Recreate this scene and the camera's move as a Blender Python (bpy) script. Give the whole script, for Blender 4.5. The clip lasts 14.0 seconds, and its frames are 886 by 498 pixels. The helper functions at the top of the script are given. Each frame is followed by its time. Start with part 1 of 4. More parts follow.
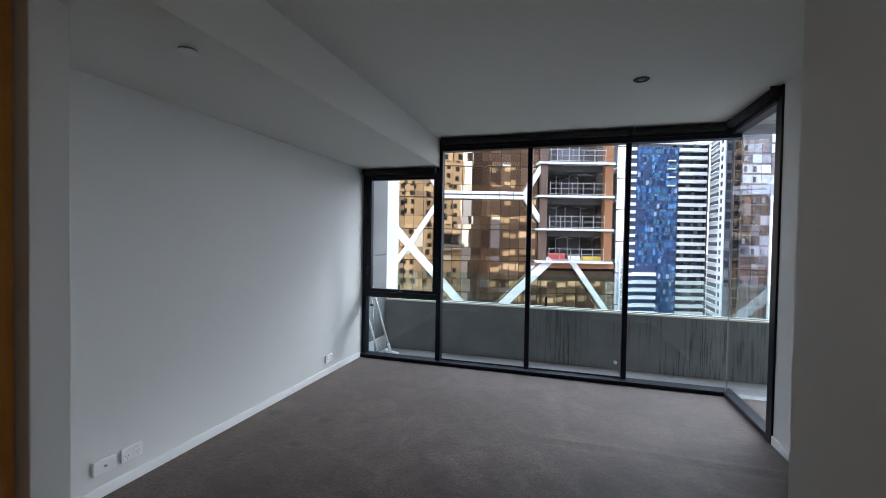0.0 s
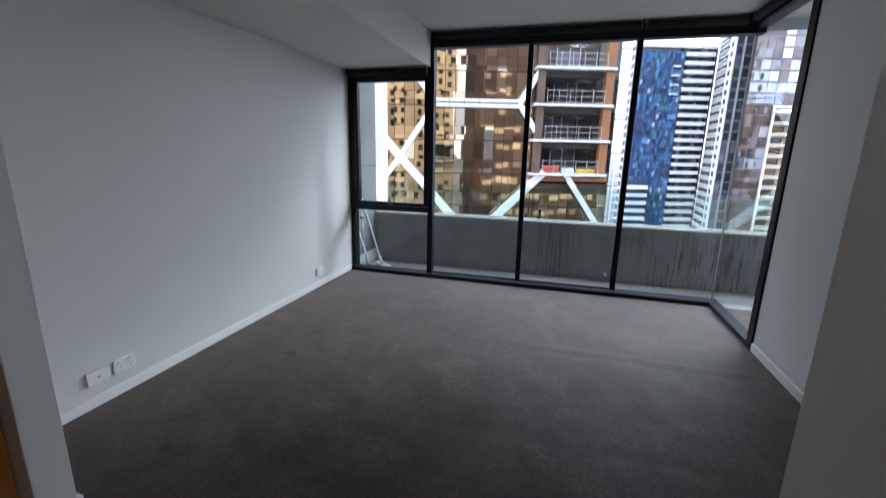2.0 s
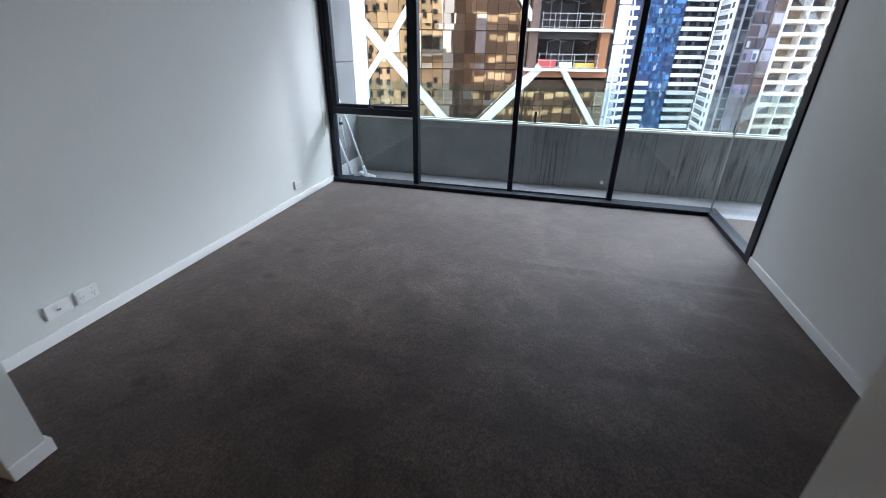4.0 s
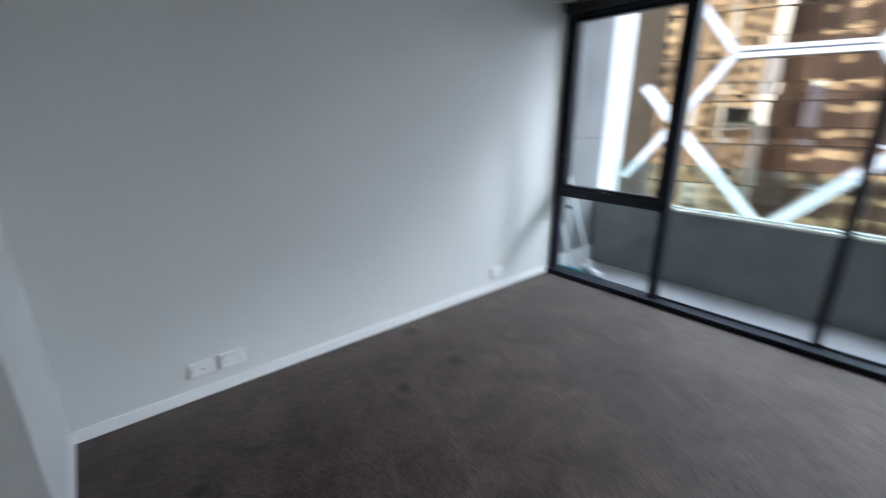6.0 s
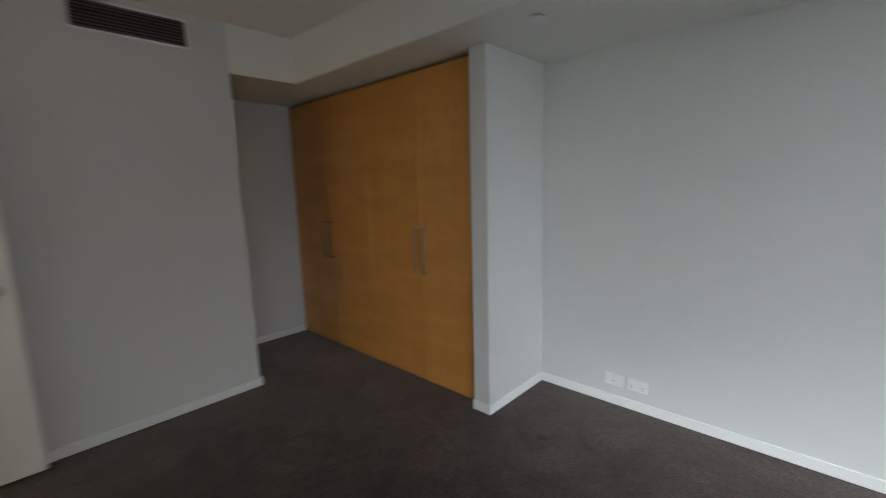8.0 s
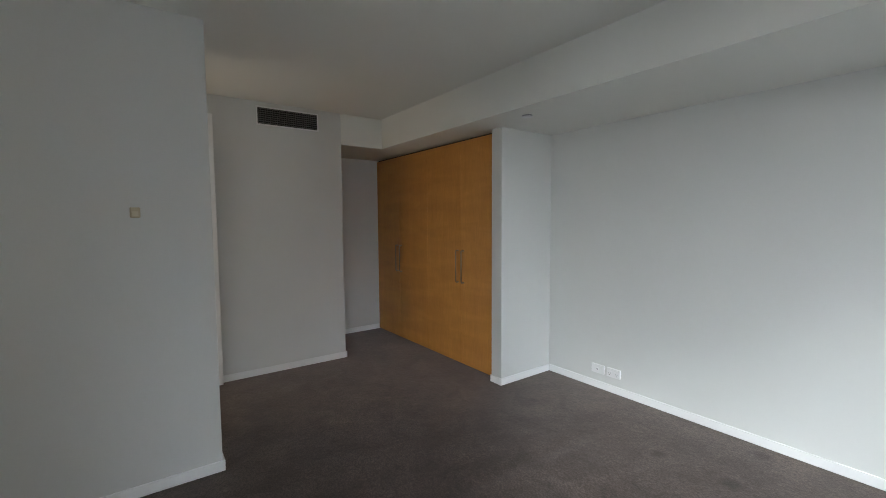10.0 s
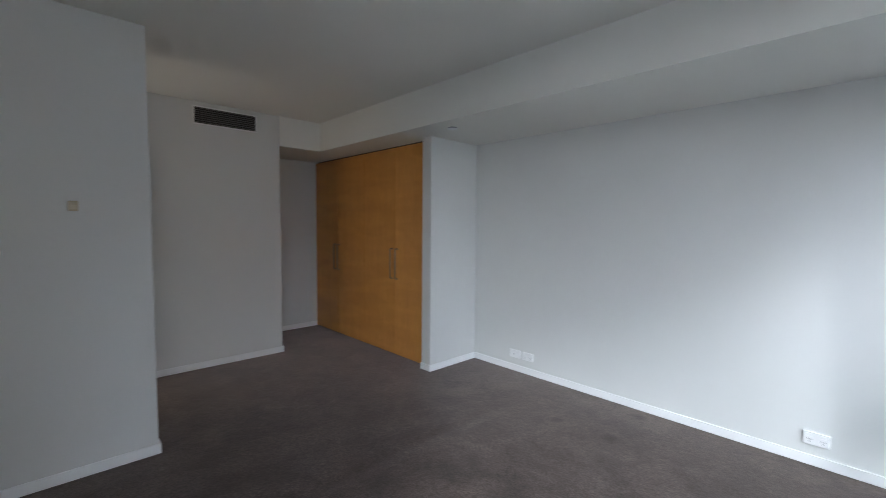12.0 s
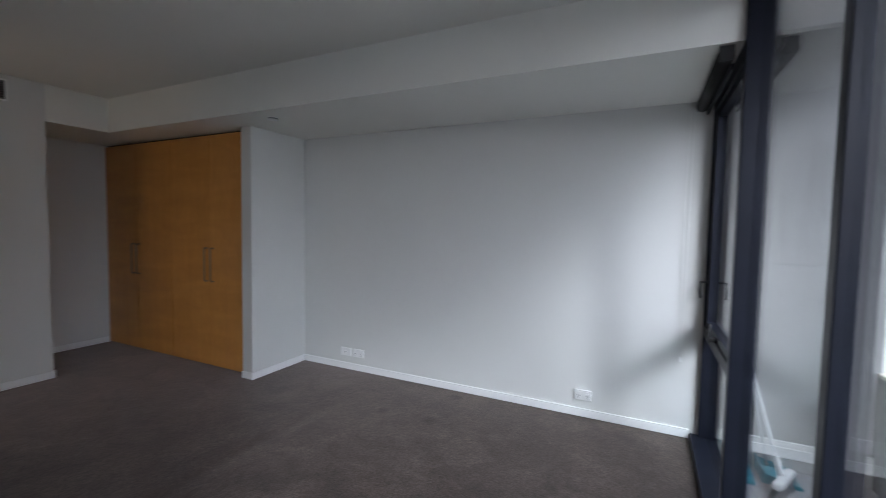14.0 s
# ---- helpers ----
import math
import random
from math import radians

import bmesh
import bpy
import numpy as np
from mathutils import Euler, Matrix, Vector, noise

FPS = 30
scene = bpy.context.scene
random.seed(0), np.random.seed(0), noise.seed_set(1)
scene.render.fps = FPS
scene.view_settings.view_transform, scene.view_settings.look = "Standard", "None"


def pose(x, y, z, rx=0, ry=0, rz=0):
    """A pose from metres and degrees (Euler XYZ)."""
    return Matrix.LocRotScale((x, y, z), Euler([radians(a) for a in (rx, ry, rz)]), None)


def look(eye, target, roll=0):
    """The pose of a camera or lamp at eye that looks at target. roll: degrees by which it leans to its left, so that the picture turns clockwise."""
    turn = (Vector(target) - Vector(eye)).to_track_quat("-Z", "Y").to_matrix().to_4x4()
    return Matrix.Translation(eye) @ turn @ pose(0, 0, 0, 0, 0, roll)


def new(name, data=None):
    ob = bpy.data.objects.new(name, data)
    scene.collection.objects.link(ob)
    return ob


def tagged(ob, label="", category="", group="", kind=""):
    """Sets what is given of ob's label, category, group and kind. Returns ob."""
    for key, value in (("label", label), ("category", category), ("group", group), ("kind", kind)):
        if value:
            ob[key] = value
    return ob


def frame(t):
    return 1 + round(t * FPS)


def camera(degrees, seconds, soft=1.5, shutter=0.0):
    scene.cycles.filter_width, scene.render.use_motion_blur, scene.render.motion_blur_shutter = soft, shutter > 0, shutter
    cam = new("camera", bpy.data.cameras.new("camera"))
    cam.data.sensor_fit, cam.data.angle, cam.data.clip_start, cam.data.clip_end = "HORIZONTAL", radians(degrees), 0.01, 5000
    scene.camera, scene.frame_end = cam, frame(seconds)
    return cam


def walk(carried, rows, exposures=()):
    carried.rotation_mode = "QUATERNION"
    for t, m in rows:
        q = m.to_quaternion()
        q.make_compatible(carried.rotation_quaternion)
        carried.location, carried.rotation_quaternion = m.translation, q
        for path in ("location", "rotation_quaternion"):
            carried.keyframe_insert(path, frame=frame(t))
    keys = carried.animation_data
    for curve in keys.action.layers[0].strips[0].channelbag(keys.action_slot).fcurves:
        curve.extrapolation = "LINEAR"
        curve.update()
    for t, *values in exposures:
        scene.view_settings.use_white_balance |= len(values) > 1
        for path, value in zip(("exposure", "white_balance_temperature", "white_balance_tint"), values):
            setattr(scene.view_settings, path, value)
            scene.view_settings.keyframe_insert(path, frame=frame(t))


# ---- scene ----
cam = camera(93.1, 14.0, soft=0.9, shutter=0.7)
PATH = [
    (0, (2.296, -1.046, 1.362), (1.716, 0.868, 1.319), 1.0),
    (0.5, (2.3, -1.044, 1.364), (1.725, 0.871, 1.313), 1.0),
    (1, (2.283, -1.006, 1.358), (1.72, 0.911, 1.264), 1.0),
    (1.5, (2.27, -0.955, 1.347), (1.727, 0.954, 1.099), 1.2),
    (2, (2.258, -0.915, 1.338), (1.737, 0.962, 0.887), 1.2),
    (2.5, (2.23, -0.881, 1.334), (1.758, 0.957, 0.704), 1.2),
    (3, (2.231, -0.845, 1.336), (1.788, 0.93, 0.527), 1.1),
    (3.2, (2.229, -0.825, 1.34), (1.804, 0.928, 0.477), 1.0),
    (5.3, (2.164, -0.131, 1.335), (1.57, 1.569, 0.463), 0.3),
    (5.6, (2.139, 0.046, 1.335), (1.2, 1.649, 0.587), 0.2),
    (6, (2.145, 0.257, 1.339), (0.688, 1.487, 0.74), 0.0),
    (6.3, (2.2, 0.454, 1.386), (0.475, 1.278, 0.832), -0.4),
    (6.6, (2.235, 0.642, 1.4), (0.345, 1.038, 0.923), -1.0),
    (7, (2.29, 0.933, 1.4), (0.337, 0.767, 1.003), -1.5),
    (7.5, (2.323, 1.19, 1.395), (0.568, 0.305, 1.036), -1.8),
    (8, (2.532, 1.44, 1.407), (1.094, 0.084, 1.1), -1.6),
    (8.5, (2.692, 1.759, 1.43), (1.451, 0.214, 1.161), -1.3),
    (8.7, (2.749, 1.882, 1.426), (1.544, 0.305, 1.177), -1.2),
    (10.8, (3.14, 2.695, 1.386), (1.958, 1.083, 1.274), -0.2),
    (11, (3.153, 2.715, 1.382), (1.969, 1.108, 1.269), -0.1),
    (11.5, (3.163, 2.777, 1.374), (1.915, 1.219, 1.256), 0.1),
    (12, (3.166, 2.828, 1.372), (1.788, 1.382, 1.25), 0.5),
    (12.5, (3.168, 2.858, 1.371), (1.663, 1.548, 1.249), 0.7),
    (13, (3.16, 2.898, 1.366), (1.541, 1.734, 1.246), 0.8),
    (13.5, (3.128, 2.948, 1.352), (1.419, 1.915, 1.238), 0.9),
    (14, (3.099, 2.981, 1.35), (1.301, 2.114, 1.239), 1.0),
]
walk(cam, [(t, look(eye, target, roll)) for t, eye, target, roll in PATH],
     [(0, 0.45, 6120, 12), (2, 0.45, 6020, 12), (3, 0.64, 6050, 12), (5.5, 1.1, 5920, 10), (6, 0.82, 5950, 10), (6.5, 0.72, 6000, 9), (7, 0.52, 6080, 9), (7.5, 0.54, 6150, 9), (8, 1.05, 6500, 9), (11, 1.32, 6480, 9), (12, 1.2, 6120, 12), (14, 0.7, 6150, 15)])

# ---- light and sky ----
world = bpy.data.worlds.new("world")
scene.world = world
world.use_nodes = True
wn = world.node_tree.nodes
wl = world.node_tree.links
sky = wn.new("ShaderNodeTexSky")
sky.sky_type = 'NISHITA'
sky.sun_disc = False
sky.sun_elevation = radians(25)
sky.sun_rotation = radians(57)
veil = wn.new("ShaderNodeMix")
veil.data_type = 'RGBA'
veil.inputs[0].default_value = 0.72
veil.inputs[7].default_value = (30.0, 32.3, 36.2, 1)
wl.new(sky.outputs[0], veil.inputs[6])
# an overcast sky is about three times brighter overhead than at the horizon
height = wn.new("ShaderNodeSeparateXYZ")
wl.new(wn.new("ShaderNodeTexCoord").outputs["Generated"], height.inputs[0])
rise = wn.new("ShaderNodeMapRange")
rise.inputs[3].default_value, rise.inputs[4].default_value = 0.55, 1.75
wl.new(height.outputs[2], rise.inputs[0])
graded = wn.new("ShaderNodeVectorMath")
graded.operation = 'SCALE'
wl.new(veil.outputs[2], graded.inputs[0])
wl.new(rise.outputs[0], graded.inputs["Scale"])
wl.new(graded.outputs[0], wn["Background"].inputs[0])
wn["Background"].inputs[1].default_value = 0.15

sun_data = bpy.data.lights.new("sun", 'SUN')
sun_data.energy, sun_data.angle, sun_data.color = 1.1, radians(12), (0.92, 0.97, 1.0)
sun = new("sun", sun_data)
sun.matrix_world = look((10, 6.4, 5.6), (0, 0, 0))

# area lamp added in the unseen hallway for light through the open door
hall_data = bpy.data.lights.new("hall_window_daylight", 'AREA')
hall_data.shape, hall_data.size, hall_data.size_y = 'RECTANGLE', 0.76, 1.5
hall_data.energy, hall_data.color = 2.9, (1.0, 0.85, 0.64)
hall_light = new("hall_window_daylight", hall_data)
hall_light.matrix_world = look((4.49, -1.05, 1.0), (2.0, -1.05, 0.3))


# ---- materials ----
def mat(name, color=(0.8, 0.8, 0.8), rough=0.5, metal=0.0):
    m = bpy.data.materials.new(name)
    m.use_nodes = True
    b = m.node_tree.nodes["Principled BSDF"]
    b.inputs["Base Color"].default_value = (*color, 1)
    b.inputs["Roughness"].default_value = rough
    b.inputs["Metallic"].default_value = metal
    return m


def add(m, kind, **values):
    n = m.node_tree.nodes.new(kind)
    for k, v in values.items():
        n.inputs[k.replace("_", " ")].default_value = v
    return n


def wire(m, a, b):
    m.node_tree.links.new(a, b)


def coords(m, scale=(1, 1, 1)):
    tc = add(m, "ShaderNodeTexCoord")
    mp = add(m, "ShaderNodeMapping", Scale=scale)
    wire(m, tc.outputs["Object"], mp.inputs["Vector"])
    return mp.outputs["Vector"]


def ramp(m, source, stops):
    r = add(m, "ShaderNodeValToRGB")
    el = r.color_ramp.elements
    while len(el) < len(stops):
        el.new(0.5)
    for e, (p, c) in zip(el, stops):
        e.position, e.color = p, (*c, 1)
    wire(m, source, r.inputs[0])
    return r.outputs[0]


def bsdf(m):
    return m.node_tree.nodes["Principled BSDF"]


def bump(m, height, strength, distance):
    b = add(m, "ShaderNodeBump", Strength=strength, Distance=distance)
    wire(m, height, b.inputs["Height"])
    wire(m, b.outputs[0], bsdf(m).inputs["Normal"])


def mottled(name, c0, c1, rough, big=1.2, small=60, bump_strength=0.1, bump_distance=0.002, stretch=(1, 1, 1), metal=0.0):
    """Two scales of noise between two colours, with fine relief."""
    m = mat(name, c0, rough, metal)
    v = coords(m, stretch)
    n1 = add(m, "ShaderNodeTexNoise", Scale=big, Detail=4.0, Roughness=0.6)
    n2 = add(m, "ShaderNodeTexNoise", Scale=small, Detail=3.0)
    wire(m, v, n1.inputs["Vector"])
    wire(m, v, n2.inputs["Vector"])
    mx = add(m, "ShaderNodeMath")
    mx.operation = 'MULTIPLY_ADD'
    mx.inputs[1].default_value = 0.35
    wire(m, n2.outputs[0], mx.inputs[0])
    half = add(m, "ShaderNodeMath")
    half.operation = 'MULTIPLY'
    half.inputs[1].default_value = 0.65
    wire(m, n1.outputs[0], half.inputs[0])
    wire(m, half.outputs[0], mx.inputs[2])
    wire(m, ramp(m, mx.outputs[0], [(0.3, c0), (0.7, c1)]), bsdf(m).inputs["Base Color"])
    bump(m, n2.outputs[0], bump_strength, bump_distance)
    return m


WALL = mottled("wall_paint", (0.685, 0.688, 0.664), (0.735, 0.738, 0.715), 0.55, 0.8, 220, 0.12, 0.001)
CEIL = mottled("ceiling_paint", (0.82, 0.813, 0.76), (0.86, 0.853, 0.8), 0.8, 0.7, 180, 0.08, 0.001)
TRIM = mottled("trim_enamel", (0.86, 0.86, 0.85), (0.89, 0.89, 0.88), 0.3, 2, 120, 0.04, 0.0006)
DOORPAINT = mottled("door_enamel", (0.87, 0.865, 0.855), (0.9, 0.895, 0.88), 0.35, 2, 150, 0.04, 0.0006)
FRAME = mottled("charcoal_powdercoat", (0.007, 0.0085, 0.015), (0.012, 0.0145, 0.024), 0.38, 6, 400, 0.05, 0.0004)
bsdf(FRAME).inputs["Specular IOR Level"].default_value = 0.22
BLIND = mottled("blind_fabric", (0.012, 0.012, 0.013), (0.022, 0.021, 0.021), 0.8, 10, 500, 0.2, 0.0006)
PLASTIC = mottled("white_plastic", (0.85, 0.85, 0.84), (0.88, 0.88, 0.87), 0.28, 8, 300, 0.02, 0.0003)
GREYPLASTIC = mat("grey_plastic", (0.3, 0.3, 0.31), 0.4)
BLACK = mat("black_plastic", (0.012, 0.012, 0.013), 0.5)
BEIGE = mottled("aged_beige_plastic", (0.5, 0.42, 0.28), (0.56, 0.48, 0.34), 0.4, 20, 200, 0.03, 0.0003)
STEEL = mottled("brushed_steel", (0.5, 0.49, 0.47), (0.6, 0.59, 0.57), 0.3, 8, 300, 0.08, 0.0003, (1, 1, 0.1), 1.0)
# the wood's reflection is put into this warm, darkened steel colour
PULLSTEEL = mottled("bronzed_steel", (0.3, 0.25, 0.19), (0.38, 0.32, 0.25), 0.42, 8, 300, 0.08, 0.0003, (1, 1, 0.1), 1.0)
DARKRIM = mottled("dark_nickel", (0.05, 0.048, 0.055), (0.075, 0.072, 0.08), 0.45, 20, 300, 0.05, 0.0003, (1, 1, 1), 0.6)
GALV = mottled("galvanised_steel", (0.36, 0.38, 0.4), (0.46, 0.48, 0.5), 0.45, 4, 60, 0.1, 0.001, (1, 1, 1), 0.6)
TEAL = mottled("teal_plastic", (0.02, 0.25, 0.32), (0.03, 0.32, 0.4), 0.4, 12, 200, 0.05, 0.0005)
COPING = mottled("pale_coping", (0.68, 0.64, 0.53), (0.8, 0.76, 0.64), 0.6, 5, 90, 0.2, 0.002)


def carpet_material():
    m = mat("carpet", (0.09, 0.08, 0.075), 0.6)
    v = coords(m)
    big = add(m, "ShaderNodeTexNoise", Scale=1.6, Detail=5.0, Roughness=0.65, Distortion=0.6)
    mid = add(m, "ShaderNodeTexNoise", Scale=26.0, Detail=5.0, Roughness=0.7)
    tuft = add(m, "ShaderNodeTexVoronoi", Scale=105.0)
    blotch = add(m, "ShaderNodeTexNoise", Scale=4.5, Detail=4.0, Roughness=0.55, Distortion=0.8)
    for n in (big, mid, tuft, blotch):
        wire(m, v, n.inputs["Vector"])
    a = ramp(m, big.outputs[0], [(0.34, (0.05, 0.036, 0.03)), (0.5, (0.072, 0.053, 0.045)), (0.68, (0.104, 0.078, 0.066))])
    b = ramp(m, mid.outputs[0], [(0.3, (0.66, 0.66, 0.66)), (0.7, (1.26, 1.26, 1.26))])
    c = ramp(m, tuft.outputs[0], [(0.0, (1.35, 1.35, 1.35)), (0.7, (0.4, 0.4, 0.4))])
    brushed = ramp(m, blotch.outputs[0], [(0.36, (0.62, 0.62, 0.63)), (0.5, (1.0, 1.0, 1.0)), (0.66, (1.3, 1.3, 1.28))])
    for other in (b, c, brushed):
        mx = add(m, "ShaderNodeMix")
        mx.data_type, mx.blend_type = 'RGBA', 'MULTIPLY'
        mx.inputs[0].default_value = 1.0
        wire(m, a, mx.inputs[6])
        wire(m, other, mx.inputs[7])
        a = mx.outputs[2]
    # a few dropped stains
    for x, y, r in ((0.567, 1.68, 0.05), (0.12, 1.68, 0.045), (0.612, 0.346, 0.034), (0.587, 1.307, 0.04)):
        d = add(m, "ShaderNodeVectorMath")
        d.operation = 'DISTANCE'
        d.inputs[1].default_value = (x, y, 0)
        warp = add(m, "ShaderNodeVectorMath")
        warp.operation = 'MULTIPLY_ADD'
        warp.inputs[1].default_value = (0.045, 0.045, 0)
        wire(m, mid.outputs[1], warp.inputs[0])
        tc = add(m, "ShaderNodeTexCoord")
        wire(m, tc.outputs["Object"], warp.inputs[2])
        off = add(m, "ShaderNodeVectorMath")
        off.operation = 'SUBTRACT'
        off.inputs[1].default_value = (0.0225, 0.0225, 0)
        wire(m, warp.outputs[0], off.inputs[0])
        wire(m, off.outputs[0], d.inputs[0])
        mx = add(m, "ShaderNodeMix")
        mx.data_type, mx.blend_type = 'RGBA', 'MULTIPLY'
        mx.inputs[0].default_value = 1.0
        wire(m, a, mx.inputs[6])
        wire(m, ramp(m, d.outputs["Value"], [(0.55 * r, (0.2, 0.19, 0.19)), (1.35 * r, (1, 1, 1))]), mx.inputs[7])
        a = mx.outputs[2]
    wire(m, a, bsdf(m).inputs["Base Color"])
    bsdf(m).inputs["Sheen Weight"].default_value = 0.6
    bsdf(m).inputs["Specular IOR Level"].default_value = 0.4
    bsdf(m).inputs["Specular Tint"].default_value = (1.0, 0.84, 0.74, 1)
    bsdf(m).inputs["Sheen Tint"].default_value = (1.0, 0.84, 0.78, 1)
    bsdf(m).inputs["Sheen Roughness"].default_value = 0.36
    bump(m, mid.outputs[0], 0.35, 0.006)
    return m


CARPET = carpet_material()


def wood_material():
    m = mat("maple_veneer", (0.5, 0.26, 0.07), 0.34)
    v = coords(m, (1, 1, 0.07))
    info = add(m, "ShaderNodeObjectInfo")
    shift = add(m, "ShaderNodeVectorMath")
    shift.operation = 'ADD'
    wire(m, v, shift.inputs[0])
    wire(m, info.outputs["Random"], shift.inputs[1])
    n1 = add(m, "ShaderNodeTexNoise", Scale=9.0, Detail=6.0, Roughness=0.6, Distortion=0.4)
    n2 = add(m, "ShaderNodeTexNoise", Scale=160.0, Detail=3.0)
    wire(m, shift.outputs[0], n1.inputs["Vector"])
    wire(m, shift.outputs[0], n2.inputs["Vector"])
    a = ramp(m, n1.outputs[0], [(0.3, (0.62, 0.284, 0.068)), (0.7, (0.685, 0.322, 0.08))])
    b = ramp(m, n2.outputs[0], [(0.3, (0.92, 0.91, 0.88)), (0.65, (1.03, 1.03, 1.03))])
    mx = add(m, "ShaderNodeMix")
    mx.data_type, mx.blend_type = 'RGBA', 'MULTIPLY'
    mx.inputs[0].default_value = 1.0
    wire(m, a, mx.inputs[6])
    wire(m, b, mx.inputs[7])
    flame = add(m, "ShaderNodeTexNoise", Scale=1.0, Detail=3.0, Roughness=0.55, Distortion=0.5)
    wire(m, coords(m, (1.6, 1.6, 7.0)), flame.inputs["Vector"])
    shade = add(m, "ShaderNodeMix")
    shade.data_type, shade.blend_type = 'RGBA', 'MULTIPLY'
    shade.inputs[0].default_value = 1.0
    wire(m, mx.outputs[2], shade.inputs[6])
    wire(m, ramp(m, flame.outputs[0], [(0.35, (0.93, 0.9, 0.84)), (0.65, (1.05, 1.05, 1.04))]), shade.inputs[7])
    wire(m, shade.outputs[2], bsdf(m).inputs["Base Color"])
    bump(m, n2.outputs[0], 0.05, 0.0005)
    return m


WOOD = wood_material()


def concrete_material(name, c0, c1, streak, rough=0.75, cover=0.42, begin=None):
    """Cast concrete with run-off streaks."""
    m = mat(name, c0, rough)
    v = coords(m)
    cloud = add(m, "ShaderNodeTexNoise", Scale=2.2, Detail=6.0, Roughness=0.65)
    pore = add(m, "ShaderNodeTexNoise", Scale=90.0, Detail=3.0)
    run_v = coords(m, (38, 38, 1.3))
    run = add(m, "ShaderNodeTexNoise", Scale=1.0, Detail=3.0, Roughness=0.7)
    where = add(m, "ShaderNodeTexNoise", Scale=0.9, Detail=2.0)
    for n in (cloud, pore, where):
        wire(m, v, n.inputs["Vector"])
    wire(m, run_v, run.inputs["Vector"])
    a = ramp(m, cloud.outputs[0], [(0.3, c0), (0.7, c1)])
    s = ramp(m, run.outputs[0], [(0.52, (1, 1, 1)), (0.57, (1 - streak,) * 3)])
    gate = ramp(m, where.outputs[0], [(cover, (0, 0, 0)), (cover + 0.16, (1, 1, 1))])
    mx = add(m, "ShaderNodeMix")
    mx.data_type, mx.blend_type = 'RGBA', 'MULTIPLY'
    if begin is not None:
        tc = add(m, "ShaderNodeTexCoord")
        xyz = add(m, "ShaderNodeSeparateXYZ")
        wire(m, tc.outputs["Object"], xyz.inputs[0])
        reach = add(m, "ShaderNodeMapRange")
        reach.inputs[1].default_value, reach.inputs[2].default_value = begin - 0.2, begin + 0.3
        wire(m, xyz.outputs[0], reach.inputs[0])
        both = add(m, "ShaderNodeMath")
        both.operation = 'MULTIPLY'
        wire(m, gate, both.inputs[0])
        wire(m, reach.outputs[0], both.inputs[1])
        gate = both.outputs[0]
    wire(m, gate, mx.inputs[0])
    wire(m, a, mx.inputs[6])
    wire(m, s, mx.inputs[7])
    wire(m, mx.outputs[2], bsdf(m).inputs["Base Color"])
    bump(m, pore.outputs[0], 0.25, 0.003)
    return m


PARAPET = concrete_material("weathered_concrete", (0.13, 0.14, 0.135), (0.215, 0.228, 0.218), 0.6, 0.75, 0.34, 1.95)
# fin and column share one concrete; FINCON holds the soffit's shade, CONCRETE the daylight
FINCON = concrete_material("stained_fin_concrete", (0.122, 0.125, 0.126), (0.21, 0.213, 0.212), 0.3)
CONCRETE = concrete_material("pale_concrete", (0.58, 0.58, 0.565), (0.7, 0.7, 0.68), 0.12)
SLAB = concrete_material("balcony_concrete", (0.34, 0.344, 0.348), (0.46, 0.464, 0.468), 0.15, 0.5)


def glass_material(name, tint, gloss=1.0, least=0.04, steep=5.0):
    m = bpy.data.materials.new(name)
    m.use_nodes = True
    nt = m.node_tree
    nt.nodes.remove(nt.nodes["Principled BSDF"])
    clear = add(m, "ShaderNodeBsdfTransparent", Color=(*tint, 1))
    shine = add(m, "ShaderNodeBsdfGlossy", Roughness=0.0, Color=(gloss, gloss, gloss, 1))
    lw = add(m, "ShaderNodeLayerWeight", Blend=0.5)
    power = add(m, "ShaderNodeMath")
    power.operation = 'POWER'
    power.inputs[1].default_value = steep
    wire(m, lw.outputs["Facing"], power.inputs[0])
    fres = add(m, "ShaderNodeMath")
    fres.operation = 'MULTIPLY_ADD'
    fres.inputs[1].default_value, fres.inputs[2].default_value = 0.96, least
    wire(m, power.outputs[0], fres.inputs[0])
    mx = add(m, "ShaderNodeMixShader")
    wire(m, fres.outputs[0], mx.inputs[0])
    wire(m, clear.outputs[0], mx.inputs[1])
    wire(m, shine.outputs[0], mx.inputs[2])
    wire(m, mx.outputs[0], nt.nodes["Material Output"].inputs[0])
    return m


GLASS = glass_material("window_glass", (0.97, 0.98, 0.98), 0.75, 0.04, 4.2)
RAILGLASS = glass_material("balustrade_glass", (0.84, 0.92, 0.9), 1.0, 0.07)


def varied(name, stops, rough, metal, wobble=0.0):
    """A colour picked for each piece by its own random number."""
    m = mat(name, stops[0][1], rough, metal)
    info = add(m, "ShaderNodeObjectInfo")
    r = add(m, "ShaderNodeValToRGB")
    r.color_ramp.interpolation = 'CONSTANT'
    el = r.color_ramp.elements
    while len(el) < len(stops):
        el.new(0.5)
    for e, (p, c) in zip(el, stops):
        e.position, e.color = p, (*c, 1)
    wire(m, info.outputs["Random"], r.inputs[0])
    wire(m, r.outputs[0], bsdf(m).inputs["Base Color"])
    if wobble:
        n = add(m, "ShaderNodeTexNoise", Scale=0.9, Detail=2.0)
        wire(m, coords(m), n.inputs["Vector"])
        bump(m, n.outputs[0], wobble, 0.05)
    return m


